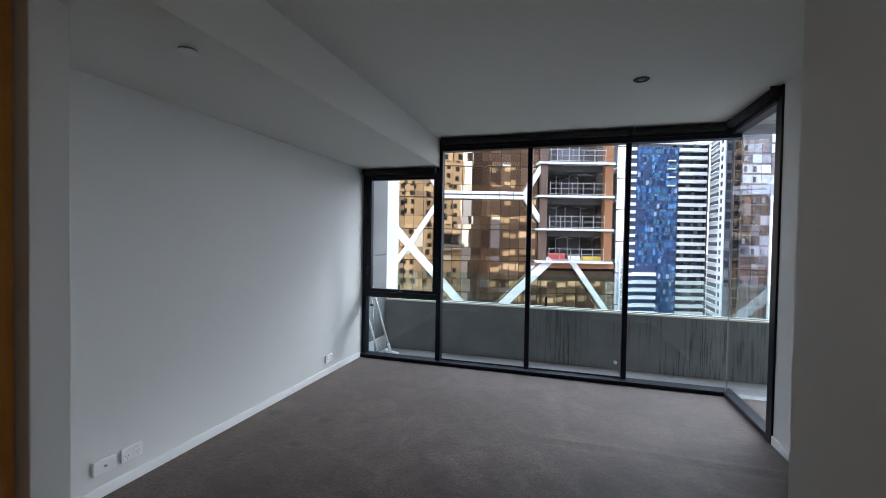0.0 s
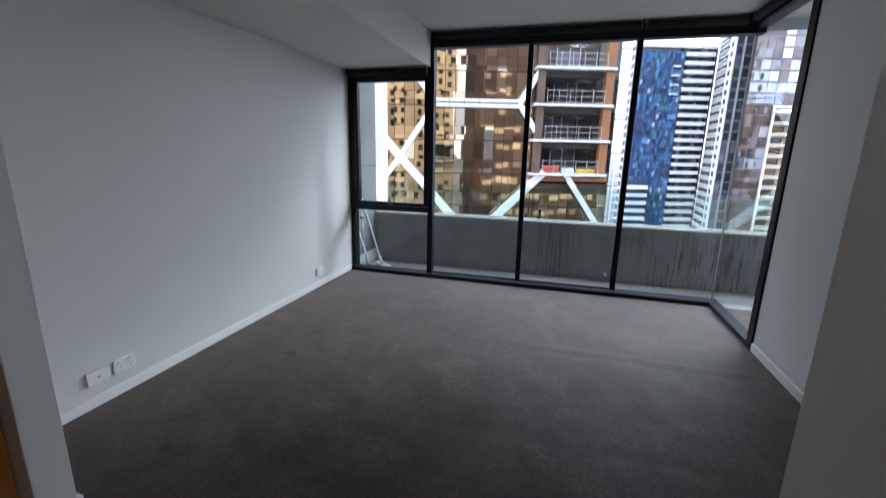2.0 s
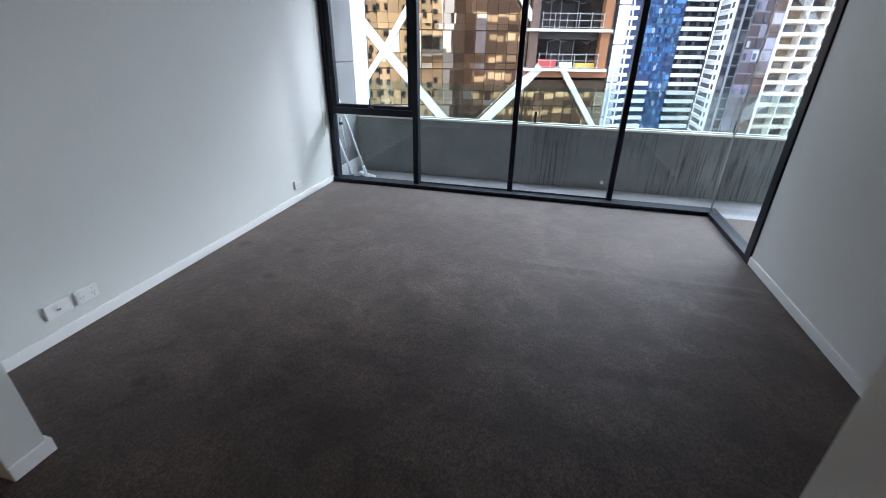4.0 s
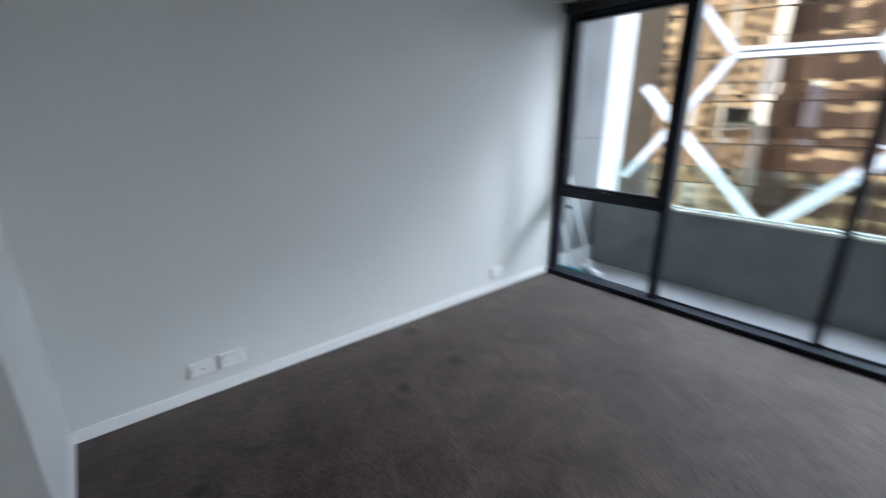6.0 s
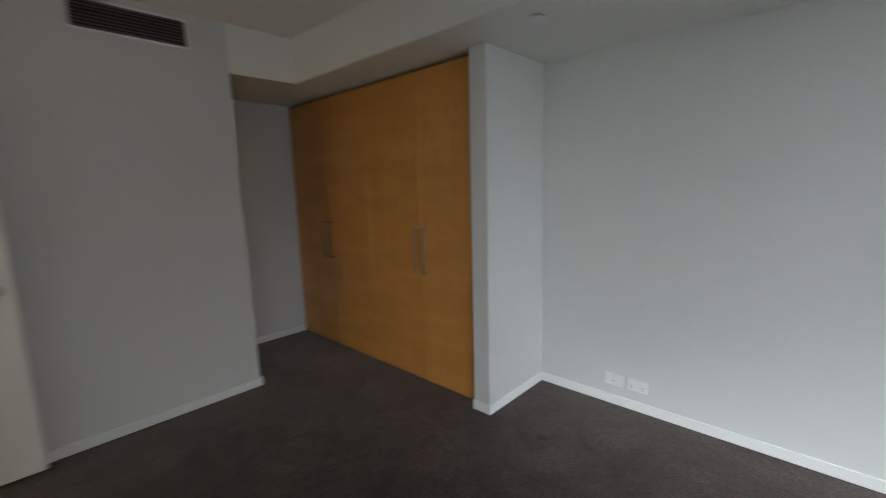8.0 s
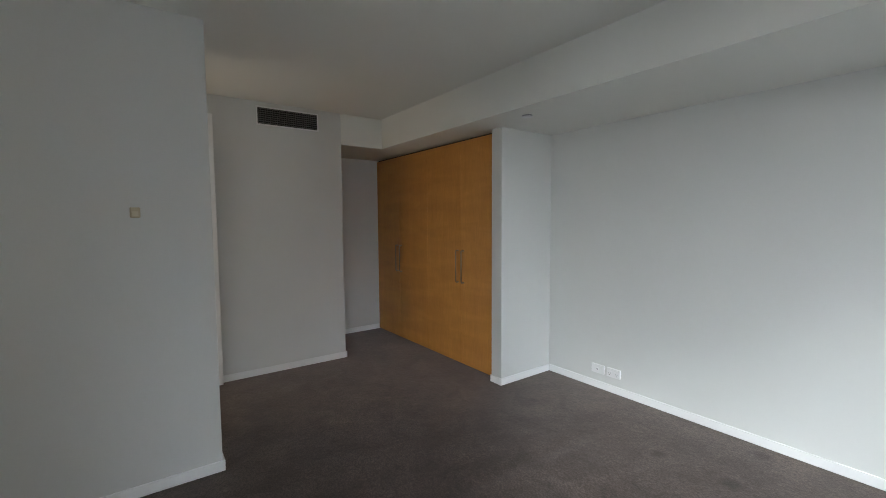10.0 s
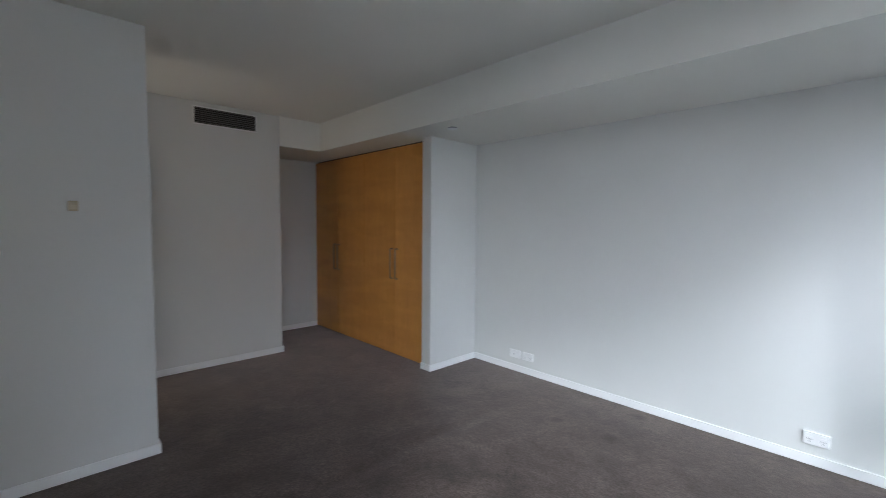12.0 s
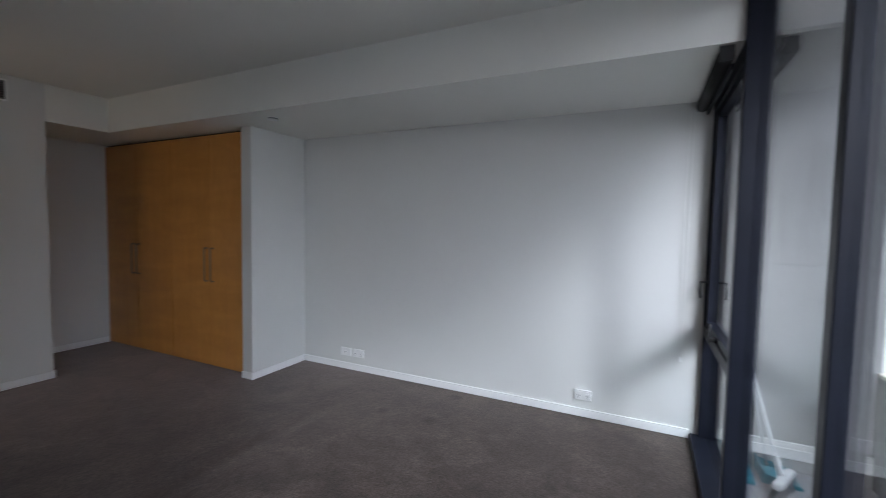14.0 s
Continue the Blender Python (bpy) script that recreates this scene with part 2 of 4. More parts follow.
BRONZE = varied("bronze_glass", [(0.0, (0.5, 0.39, 0.28)), (0.34, (0.38, 0.3, 0.22)), (0.58, (0.6, 0.48, 0.35)), (0.74, (0.26, 0.21, 0.17)),
                                 (0.86, (0.64, 0.52, 0.38)), (0.965, (0.8, 0.84, 0.88))], 0.03, 1.0, 0.035)
SPANDREL = mottled("bronze_spandrel", (0.06, 0.045, 0.032), (0.1, 0.075, 0.05), 0.3, 0.6, 8, 0.05, 0.01, (1, 1, 1), 0.5)
WHITESTEEL = mottled("white_painted_steel", (0.68, 0.7, 0.72), (0.76, 0.78, 0.8), 0.4, 0.8, 6, 0.05, 0.01)
RUST = mottled("orange_primed_steel", (0.2, 0.085, 0.035), (0.3, 0.13, 0.05), 0.6, 0.6, 5, 0.1, 0.02)
BROWN = mottled("brown_primed_steel", (0.08, 0.05, 0.04), (0.13, 0.085, 0.065), 0.6, 0.6, 5, 0.1, 0.02)
EDGE = mottled("bright_slab_edge", (0.5, 0.52, 0.55), (0.78, 0.8, 0.82), 0.5, 1.2, 9, 0.2, 0.03)
# near-black colour puts the shade of unlit interiors into their surfaces
ROOMSHADE = mottled("dark_interior", (0.03, 0.03, 0.032), (0.07, 0.066, 0.062), 0.8, 0.5, 4, 0.1, 0.02)
NAVY = mottled("navy_cladding", (0.022, 0.036, 0.085), (0.04, 0.06, 0.13), 0.35, 0.2, 2, 0.02, 0.02)
BLUEGLASS = varied("blue_glass", [(0.0, (0.03, 0.06, 0.14)), (0.28, (0.05, 0.12, 0.28)), (0.5, (0.08, 0.2, 0.42)), (0.7, (0.1, 0.22, 0.3)), (0.84, (0.14, 0.33, 0.62)), (0.94, (0.42, 0.48, 0.6))], 0.15, 0.25, 0.06)
PANELBLUE = mat("blue_panels", (0.05, 0.12, 0.28), 0.25, 0.2)
island = add(PANELBLUE, "ShaderNodeNewGeometry")
wire(PANELBLUE, ramp(PANELBLUE, island.outputs["Random Per Island"], [(0.0, (0.025, 0.05, 0.12)), (0.45, (0.05, 0.12, 0.26)), (0.75, (0.1, 0.22, 0.36)), (1.0, (0.28, 0.4, 0.56))]), bsdf(PANELBLUE).inputs["Base Color"])
DARKGLASS = varied("dark_glass", [(0.0, (0.02, 0.025, 0.035)), (0.4, (0.04, 0.05, 0.065)), (0.75, (0.08, 0.1, 0.12)), (0.92, (0.2, 0.21, 0.22))], 0.4, 0.0, 0.0)
bsdf(DARKGLASS).inputs["Specular IOR Level"].default_value = 0.15
WHITECON = mottled("white_render", (0.64, 0.645, 0.64), (0.74, 0.745, 0.74), 0.7, 0.2, 2, 0.05, 0.02)
GREYCLAD = mottled("grey_cladding", (0.085, 0.085, 0.1), (0.13, 0.13, 0.155), 0.5, 0.2, 2, 0.05, 0.02)
BROWNPANEL = varied("brown_panels", [(0.0, (0.035, 0.024, 0.028)), (0.5, (0.055, 0.042, 0.05)), (0.76, (0.11, 0.1, 0.13)), (0.9, (0.26, 0.27, 0.33))], 0.4, 0.1, 0.05)
# pale blue stops put reflected sky into the upper panes' own colour
UPPERGLASS = varied("upper_floor_glass", [(0.0, (0.1, 0.1, 0.14)), (0.3, (0.2, 0.22, 0.28)), (0.6, (0.4, 0.45, 0.54)), (0.85, (0.62, 0.68, 0.76))], 0.2, 0.2, 0.05)
bsdf(BROWNPANEL).inputs["Specular IOR Level"].default_value = 0.2
CREAM = mottled("cream_render", (0.42, 0.39, 0.31), (0.5, 0.47, 0.39), 0.7, 0.2, 2, 0.05, 0.02)
TAN = mottled("tan_render", (0.6, 0.46, 0.29), (0.7, 0.55, 0.37), 0.7, 0.1, 1, 0.05, 0.02)
SKYGLASS = mottled("pale_glass", (0.72, 0.76, 0.82), (0.86, 0.88, 0.92), 0.12, 0.25, 1.5, 0.2, 0.03, (1, 1, 0.3), 0.8)
REDPLASTIC = mottled("red_sheet", (0.4, 0.05, 0.05), (0.5, 0.08, 0.07), 0.5, 2, 10)
YELLOWPLASTIC = mottled("yellow_sheet", (0.6, 0.42, 0.05), (0.68, 0.5, 0.08), 0.5, 2, 10)
ASPHALT = mottled("asphalt", (0.045, 0.045, 0.048), (0.06, 0.06, 0.062), 0.9, 0.05, 1)


# ---- building helpers ----
def bm_box(*boxes, bevel=0.0):
    """One bmesh of boxes (x0, x1, y0, y1, z0, z1)."""
    bm = bmesh.new()
    for x0, x1, y0, y1, z0, z1 in boxes:
        vs = [bm.verts.new(p) for p in ((x0, y0, z0), (x1, y0, z0), (x1, y1, z0), (x0, y1, z0), (x0, y0, z1), (x1, y0, z1), (x1, y1, z1), (x0, y1, z1))]
        for f in ((3, 2, 1, 0), (4, 5, 6, 7), (0, 1, 5, 4), (1, 2, 6, 5), (2, 3, 7, 6), (3, 0, 4, 7)):
            bm.faces.new([vs[i] for i in f])
    if bevel:
        bmesh.ops.bevel(bm, geom=list(bm.edges), offset=bevel, segments=2, profile=0.5, affect='EDGES', clamp_overlap=True)
    return bm


def bm_tube(path, r, sides=10, closed_ends=True):
    """A round bar along a list of points."""
    bm = bmesh.new()
    rings = []
    pts = [Vector(p) for p in path]
    for i, p in enumerate(pts):
        d = (pts[min(i + 1, len(pts) - 1)] - pts[max(i - 1, 0)]).normalized()
        side = d.cross(Vector((0, 0, 1)) if abs(d.z) < 0.9 else Vector((1, 0, 0))).normalized()
        up = side.cross(d)
        rings.append([bm.verts.new(p + r * (math.cos(a) * side + math.sin(a) * up)) for a in (2 * math.pi * k / sides for k in range(sides))])
    for a, b in zip(rings, rings[1:]):
        for k in range(sides):
            bm.faces.new((a[k], a[(k + 1) % sides], b[(k + 1) % sides], b[k]))
    if closed_ends:
        bm.faces.new(rings[0][::-1])
        bm.faces.new(rings[-1])
    bmesh.ops.recalc_face_normals(bm, faces=bm.faces)
    return bm


def bm_lathe(profile, sides=32):
    """A turned shape about z from (radius, height) pairs."""
    bm = bmesh.new()
    rings = [[bm.verts.new((r * math.cos(2 * math.pi * k / sides), r * math.sin(2 * math.pi * k / sides), z)) for k in range(sides)] for r, z in profile]
    for a, b in zip(rings, rings[1:]):
        for k in range(sides):
            bm.faces.new((a[k], a[(k + 1) % sides], b[(k + 1) % sides], b[k]))
    bm.faces.new(rings[0][::-1])
    bm.faces.new(rings[-1])
    bmesh.ops.recalc_face_normals(bm, faces=bm.faces)
    return bm


def mesh_of(name, bm, material, smooth=False):
    me = bpy.data.meshes.new(name)
    bm.to_mesh(me)
    bm.free()
    me.materials.append(material)
    if smooth:
        for p in me.polygons:
            p.use_smooth = len(p.vertices) == 4
    return me


def part(name, bm, material, parent, label="", smooth=False):
    ob = new(name, mesh_of(name, bm, material, smooth))
    ob.parent = parent
    if label:
        ob["label"] = label
    return ob


def piece(name, mesh, parent, m):
    """One more object on a shared mesh."""
    ob = new(name, mesh)
    ob.parent = parent
    ob.matrix_local = m
    return ob


def thing(name, label, category, m=None, group="", kind=""):
    ob = new(name)
    ob.empty_display_size = 0.1
    if m is not None:
        ob.matrix_world = m
    return tagged(ob, label, category, group, kind)


def structure(name, bm, material, label, category="wall"):
    return tagged(new(name, mesh_of(name, bm, material)), label, category, "", "structure")


# ---- the room ----
CEILING, SOFFIT, GLASS_Y, EAST = 2.455, 2.152, 3.285, 3.655
SOUTH, RECESS, NIB = -1.507, -2.347, 0.614


def carpet_mesh():
    """Fitted carpet with two low ridges at its seams."""
    bm = bmesh.new()
    nx, ny, x0, x1, y0, y1 = 115, 142, -0.01, 4.6, -2.4, 3.28
    grid = []
    for j in range(ny + 1):
        row = []
        for i in range(nx + 1):
            x, y = x0 + (x1 - x0) * i / nx, y0 + (y1 - y0) * j / ny
            wave = 0.012 * noise.noise((x * 2.1, y * 0.7, 3.3))
            a = max(0.0, min(1.0, (x - 1.95) / 0.25)) * max(0.0, min(1.0, (3.62 - x) / 0.1))
            b = max(0.0, min(1.0, (x - 0.6) / 0.4)) * max(0.0, min(1.0, (3.4 - x) / 0.3))
            z = 0.006 * a * math.exp(-((y - 1.93 - wave) / 0.022) ** 2) - 0.003 * a * math.exp(-((y - 1.885 - wave) / 0.03) ** 2)
            z -= 0.004 * b * math.exp(-((y - 0.9 - 2 * wave) / 0.035) ** 2)
            z += 0.0025 * noise.noise((x * 1.7, y * 1.7, 0.0)) - 0.0025
            row.append(bm.verts.new((x, y, z)))
        grid.append(row)
    for a, b in zip(grid, grid[1:]):
        for i in range(nx):
            bm.faces.new((a[i], a[i + 1], b[i + 1], b[i]))
    for f in bm.faces:
        f.smooth = True
    return bm


structure("floor", carpet_mesh(), CARPET, "worn grey-brown fitted carpet with raised seams", "floor")
structure("floor_slab", bm_box((-0.2, 4.7, -2.56, 3.43, -0.3, -0.02)), SLAB, "concrete floor slab under the carpet", "floor")
structure("ceiling", bm_box((-0.2, 4.7, -2.56, 3.43, CEILING, CEILING + 0.2)), CEIL, "flat white painted plaster ceiling", "ceiling")
structure("bulkhead", bm_box((0, 0.917, RECESS, GLASS_Y + 0.045, SOFFIT, CEILING), (0.917, 1.37, RECESS, SOUTH, SOFFIT, CEILING)), CEIL, "lowered white plaster bulkhead along the ceiling", "bulkhead")
structure("wall_west", bm_box((-0.2, 0, -2.56, GLASS_Y + 0.145, -0.02, CEILING)), WALL, "plain white painted plaster wall")
structure("wall_nib", bm_box((0, NIB, -0.133, -0.012, -0.02, SOFFIT), bevel=0.004), WALL, "short white wall nib closing the wardrobe")
structure("wall_recess", bm_box((0, 1.37, RECESS - 0.2, RECESS, -0.02, CEILING)), WALL, "white painted wall at the back of the recess")
structure("wall_south", bm_box((1.37, 4.7, RECESS - 0.2, SOUTH, -0.02, CEILING), bevel=0.004), WALL, "white painted wall below an air vent")
structure("wall_entry", bm_box((2.715, EAST + 0.2, -0.6, -0.066, -0.02, CEILING), bevel=0.004), WALL, "white painted wall block beside the entry")
structure("wall_east", bm_box((EAST, EAST + 0.2, -0.066, 2.34, -0.02, CEILING)), WALL, "plain white painted plaster wall")
structure("wall_hall", bm_box((4.5, 4.7, SOUTH, 0.1, -0.02, 0.2), (4.5, 4.7, SOUTH, 0.1, 2.3, CEILING), (4.5, 4.7, SOUTH, -1.46, 0.2, 2.3), (4.5, 4.7, -0.64, 0.1, 0.2, 2.3), (4.5, 4.7, 0.1, 2.17, -0.02, CEILING), (EAST + 0.2, 4.5, -0.6, -0.4, -0.02, CEILING)), WALL, "white painted hallway wall beyond the door")
structure("wall_over_door", bm_box((3.36, 3.48, SOUTH, -0.6, 2.3, CEILING)), WALL, "white wall above the doorway")

BB = 0.06
for box in ((0, 0.012, 0.0, GLASS_Y, 0, BB), (0.012, NIB - 0.0005, -0.012, 0, 0, BB), (NIB, NIB + 0.012, -0.135, 0, 0, BB),
            (0.552, 1.358, RECESS, RECESS + 0.012, 0, BB), (1.358, 1.37, RECESS + 0.012, SOUTH + 0.012, 0, BB), (1.37, 3.36, SOUTH, SOUTH + 0.012, 0, BB),
            (2.703, EAST, -0.066, -0.054, 0, BB), (2.703, 2.715, -0.6, -0.066, 0, BB), (EAST - 0.012, EAST, -0.054, 2.34, 0, BB)):
    structure("baseboard", bm_box(box, bevel=0.003), TRIM, "low white painted baseboard", "baseboard")



# ---- windows ----
def window_north():
    w = thing("window_1", "floor-to-ceiling glazing in charcoal aluminium frames", "window", kind="structure")
    y0, y1 = GLASS_Y + 0.045, GLASS_Y + 0.145
    part("sill_track", bm_box((0, 3.745, GLASS_Y, y1, -0.02, 0.034), bevel=0.003), FRAME, w)
    part("head_frame", bm_box((0.952, 3.745, y0, y1, 2.325, CEILING), bevel=0.003), FRAME, w)
    part("head_frame", bm_box((0.0, 0.898, y0, y1, 2.075, CEILING), bevel=0.003), FRAME, w)
    part("side_frame", bm_box((0.0, 0.045, y0, y1, 0.036, 2.075), bevel=0.003), FRAME, w)
    part("mullion", bm_box((0.898, 0.952, y0 - 0.004, y1 - 0.016, 0.036, CEILING), bevel=0.003), FRAME, w)
    part("mullion", bm_box((1.859, 1.907, y0 + 0.026, y1, 0.036, 2.325), bevel=0.003), FRAME, w)
    part("mullion", bm_box((2.794, 2.842, y0 + 0.026, y1, 0.036, 2.325), bevel=0.003), FRAME, w)
    part("transom", bm_box((0.045, 0.898, y0, y1, 0.695, 0.755), bevel=0.003), FRAME, w)
    sash = part("sash", bm_box((0.048, 0.1, y0 + 0.012, y0 + 0.07, 0.758, 2.072), (0.852, 0.895, y0 + 0.012, y0 + 0.07, 0.758, 2.072),
                               (0.1, 0.852, y0 + 0.012, y0 + 0.07, 2.03, 2.072), (0.1, 0.852, y0 + 0.012, y0 + 0.07, 0.758, 0.79)), FRAME, w, "awning sash in charcoal aluminium")
    part("sash_pane", bm_box((0.1, 0.852, y0 + 0.035, y0 + 0.043, 0.79, 2.03)), GLASS, sash)
    part("winder", bm_box((0.44, 0.5, y0 - 0.03, y0 + 0.014, 0.756, 0.776), (0.463, 0.475, y0 - 0.028, y0 - 0.012, 0.776, 0.85), bevel=0.004), BLACK, sash, "black chain winder")
    part("sash_handle", bm_tube([(0.075, y0 + 0.01, 1.03), (0.075, y0 - 0.03, 1.03), (0.078, y0 - 0.035, 0.98), (0.08, y0 - 0.03, 0.93)], 0.007), BLACK, sash, "black cam handle")
    part("pane", bm_box((0.045, 0.898, y0 + 0.046, y0 + 0.054, 0.036, 0.695)), GLASS, w)
    for a, b in ((0.952, 1.859), (1.907, 2.79), (2.842, 3.7)):
        part("pane", bm_box((a, b, y0 + 0.046, y0 + 0.054, 0.036, 2.325)), GLASS, w)
    part("glazing_bead", bm_box((0.952, 1.859, y0 + 0.054, y0 + 0.066, 0.036, 0.048), (1.907, 2.794, y0 + 0.054, y0 + 0.066, 0.036, 0.048)), BLACK, w)


def window_east():
    w = thing("window_2", "frameless glass corner return in a charcoal frame", "window", kind="structure")
    part("sill_track", bm_box((3.648, 3.745, 2.425, GLASS_Y - 0.002, -0.02, 0.034), bevel=0.003), FRAME, w)
    part("head_frame", bm_box((3.66, 3.745, 2.425, GLASS_Y + 0.043, 2.36, CEILING), bevel=0.003), FRAME, w)
    part("jamb", bm_box((3.642, 3.75, 2.342, 2.425, -0.02, CEILING), bevel=0.003), FRAME, w)
    part("pane", bm_box((3.692, 3.7, 2.425, 3.372, 0.034, 2.36)), GLASS, w)
    part("silicone_joint", bm_box((3.689, 3.703, 3.3725, 3.3745, 0.034, 2.33)), GREYPLASTIC, w)


# unseen hallway window, added to hold the hall lamp
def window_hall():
    w = thing("window_3", "assumed, unseen hallway window round the added lamp", "window", kind="structure")
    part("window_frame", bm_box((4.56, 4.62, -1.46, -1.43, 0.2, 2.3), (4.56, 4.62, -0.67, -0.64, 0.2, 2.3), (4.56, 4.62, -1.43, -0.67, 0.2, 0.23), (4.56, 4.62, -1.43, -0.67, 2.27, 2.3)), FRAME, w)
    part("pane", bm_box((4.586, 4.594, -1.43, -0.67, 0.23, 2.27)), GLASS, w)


window_north()
window_east()
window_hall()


def roller_blind(label, along, a, b, across, z):
    """A rolled-up blind between two brackets; along 'x' or 'y'."""
    t = thing("roller_blind", label, "blind", pose(0, 0, z), "roller blinds")

    def at(s, o, h):
        return (s, across + o, h) if along == 'x' else (across + o, s, h)

    part("fabric_roll", bm_tube([at(a + 0.02, 0, 0), at(b - 0.02, 0, 0)], 0.034, 20), BLIND, t, "rolled black fabric", True)
    part("hem_bar", bm_box((a + 0.025, b - 0.025, across + 0.022, across + 0.034, -0.056, -0.03) if along == 'x'
                           else (across + 0.022, across + 0.034, a + 0.025, b - 0.025, -0.056, -0.03), bevel=0.003), FRAME, t)
    for s in (a, b - 0.012):
        part("bracket", bm_box((s, s + 0.012, across - 0.026, across + 0.03, -0.024, 0.042) if along == 'x'
                               else (across - 0.026, across + 0.03, s, s + 0.012, -0.024, 0.042), bevel=0.002), BLACK, t)
    return t


roller_blind("rolled-up black roller blind under the ceiling", 'x', 0.955, 2.812, GLASS_Y - 0.02, CEILING - 0.043)
roller_blind("rolled-up black roller blind beside the glass corner", 'x', 2.83, 3.6, GLASS_Y - 0.02, CEILING - 0.043)
roller_blind("rolled-up black roller blind over the glass return", 'y', 2.37, 3.2, EAST - 0.045, CEILING - 0.043)
small_blind = roller_blind("rolled-up black roller blind under the bulkhead", 'x', 0.03, 0.895, GLASS_Y - 0.02, SOFFIT - 0.043)
part("bead_chain", bm_tube([(0.014, 3.21, -0.02), (0.012, 3.2, -0.5), (0.012, 3.205, -1.2), (0.012, 3.215, -1.6), (0.012, 3.225, -1.2), (0.013, 3.23, -0.02)], 0.0014, 6), PLASTIC, small_blind, "thin white bead chain")
part("chain_clip", bm_box((0.002, 0.012, 3.206, 3.222, -1.615, -1.588), bevel=0.002), PLASTIC, small_blind)

# ---- wardrobe ----
wardrobe = thing("wardrobe", "built-in orange maple-veneer wardrobe with steel handles", "wardrobe")
# carcass colour holds the shade of the gaps round the doors
part("carcass", bm_box((0.02, 0.524, RECESS + 0.004, -0.137, 0.0, SOFFIT - 0.002)), ROOMSHADE, wardrobe, "carcass coloured as the shade behind the doors")
part("kickboard", bm_box((0.524, 0.534, RECESS + 0.004, -0.137, 0.0, 0.018)), BLACK, wardrobe)
EDGES = (-0.137, -0.632, -1.205, -1.79, RECESS + 0.004)
for n, (ya, yb) in enumerate(zip(EDGES, EDGES[1:])):
    leaf = part("door", bm_box((0.528, 0.55, yb + 0.0014, ya - 0.0014, 0.008, 2.132), bevel=0.0012), WOOD, wardrobe)
    yh = yb + 0.042 if n % 2 == 0 else ya - 0.042
    part("handle", bm_tube([(0.548, yh, 0.8), (0.578, yh, 0.8), (0.584, yh, 0.806), (0.584, yh, 1.1), (0.578, yh, 1.106), (0.548, yh, 1.106)], 0.0065, 10),
         PULLSTEEL, leaf, "slim brushed steel bar handle", True)

# ---- entry door, folded back on the wall ----
door = thing("door_1", "white painted door standing open against the wall", "door", kind="structure")
leaf = part("leaf", bm_box((-0.825, 0.0, 0.0, 0.038, 0.012, 2.275), bevel=0.002), DOORPAINT, door)
leaf.matrix_local = pose(3.335, -1.482, 0, 0, 0, -2.2)
part("latch_plate", bm_box((-0.8265, -0.8245, 0.008, 0.03, 0.9, 1.02)), STEEL, leaf)
part("lever_handle", bm_tube([(-0.76, 0.038, 0.962), (-0.76, 0.088, 0.962), (-0.754, 0.094, 0.962), (-0.645, 0.094, 0.958)], 0.0095, 12), STEEL, leaf, "satin steel lever", True)
rose = part("rose", bm_lathe([(0.0255, 0), (0.0255, 0.006), (0.022, 0.009), (0.01, 0.009)], 24), STEEL, leaf, "round steel rose")
rose.matrix_local = pose(-0.76, 0.038, 0.962, -90)
part("door_frame", bm_box((3.34, 3.46, SOUTH, -1.47, 0, 2.3), (3.34, 3.46, -0.63, -0.6, 0, 2.3), (3.34, 3.46, -1.47, -0.63, 2.285, 2.3)), TRIM, door)
for z in (0.25, 1.15, 2.05):
    part("hinge", bm_tube([(3.338, -1.447, z), (3.338, -1.447, z + 0.09)], 0.006, 8), STEEL, door)


# ---- small fittings ----
def wall_plate(label, y, z, sockets):
    t = thing("power_outlet" if sockets else "data_outlet", label, "outlet", pose(0, y, z), "wall outlets")
    part("mounting_block", bm_box((0, 0.012, -0.056, 0.056, -0.035, 0.035), bevel=0.003), PLASTIC, t)
    part("cover_plate", bm_box((0.012, 0.019, -0.058, 0.058, -0.037, 0.037), bevel=0.003), PLASTIC, t)
    if sockets:
        for s in (-0.03, 0.03):
            part("socket_face", bm_box((0.019, 0.0205, s - 0.02, s + 0.02, -0.027, 0.012), bevel=0.0006), PLASTIC, t)
            for dy, dz, rot in ((-0.007, -0.004, 30), (0.007, -0.004, -30), (0, -0.018, 0)):
                slot = part("socket_slot", bm_box((0, 0.0008, -0.0011, 0.0011, -0.0042, 0.0042)), BLACK, t)
                slot.matrix_local = pose(0.0202, s + dy, dz, rot)
            part("rocker_switch", bm_box((0.019, 0.0235, s - 0.007, s + 0.007, 0.017, 0.029), bevel=0.0012), PLASTIC, t)
    else:
        ring = part("socket_ring", bm_lathe([(0.009, 0), (0.009, 0.005), (0.006, 0.006), (0.003, 0.006)], 18), PLASTIC, t)
        ring.matrix_local = pose(0.019, 0, 0, 0, 90)
        hole = part("socket_core", bm_lathe([(0.0052, 0), (0.0052, 0.0075), (0.003, 0.008)], 12), GREYPLASTIC, t)
        hole.matrix_local = pose(0.019, 0, 0, 0, 90)
    return t


wall_plate("white plastic data outlet above the baseboard", 0.510, 0.164, False)
wall_plate("white double power outlet beside the data outlet", 0.649, 0.165, True)
wall_plate("white double power outlet near the window", 2.622, 0.16, True)

sensor = thing("wall_sensor", "small aged beige plastic sensor on the wall", "sensor", pose(3.05, -0.066, 1.445))
part("housing", bm_box((-0.021, 0.021, 0, 0.022, -0.026, 0.026), bevel=0.005), BEIGE, sensor)
part("lens", bm_box((-0.012, 0.012, 0.022, 0.024, -0.016, 0.006), bevel=0.0009), mat("pale_lens", (0.62, 0.55, 0.4), 0.3), sensor)

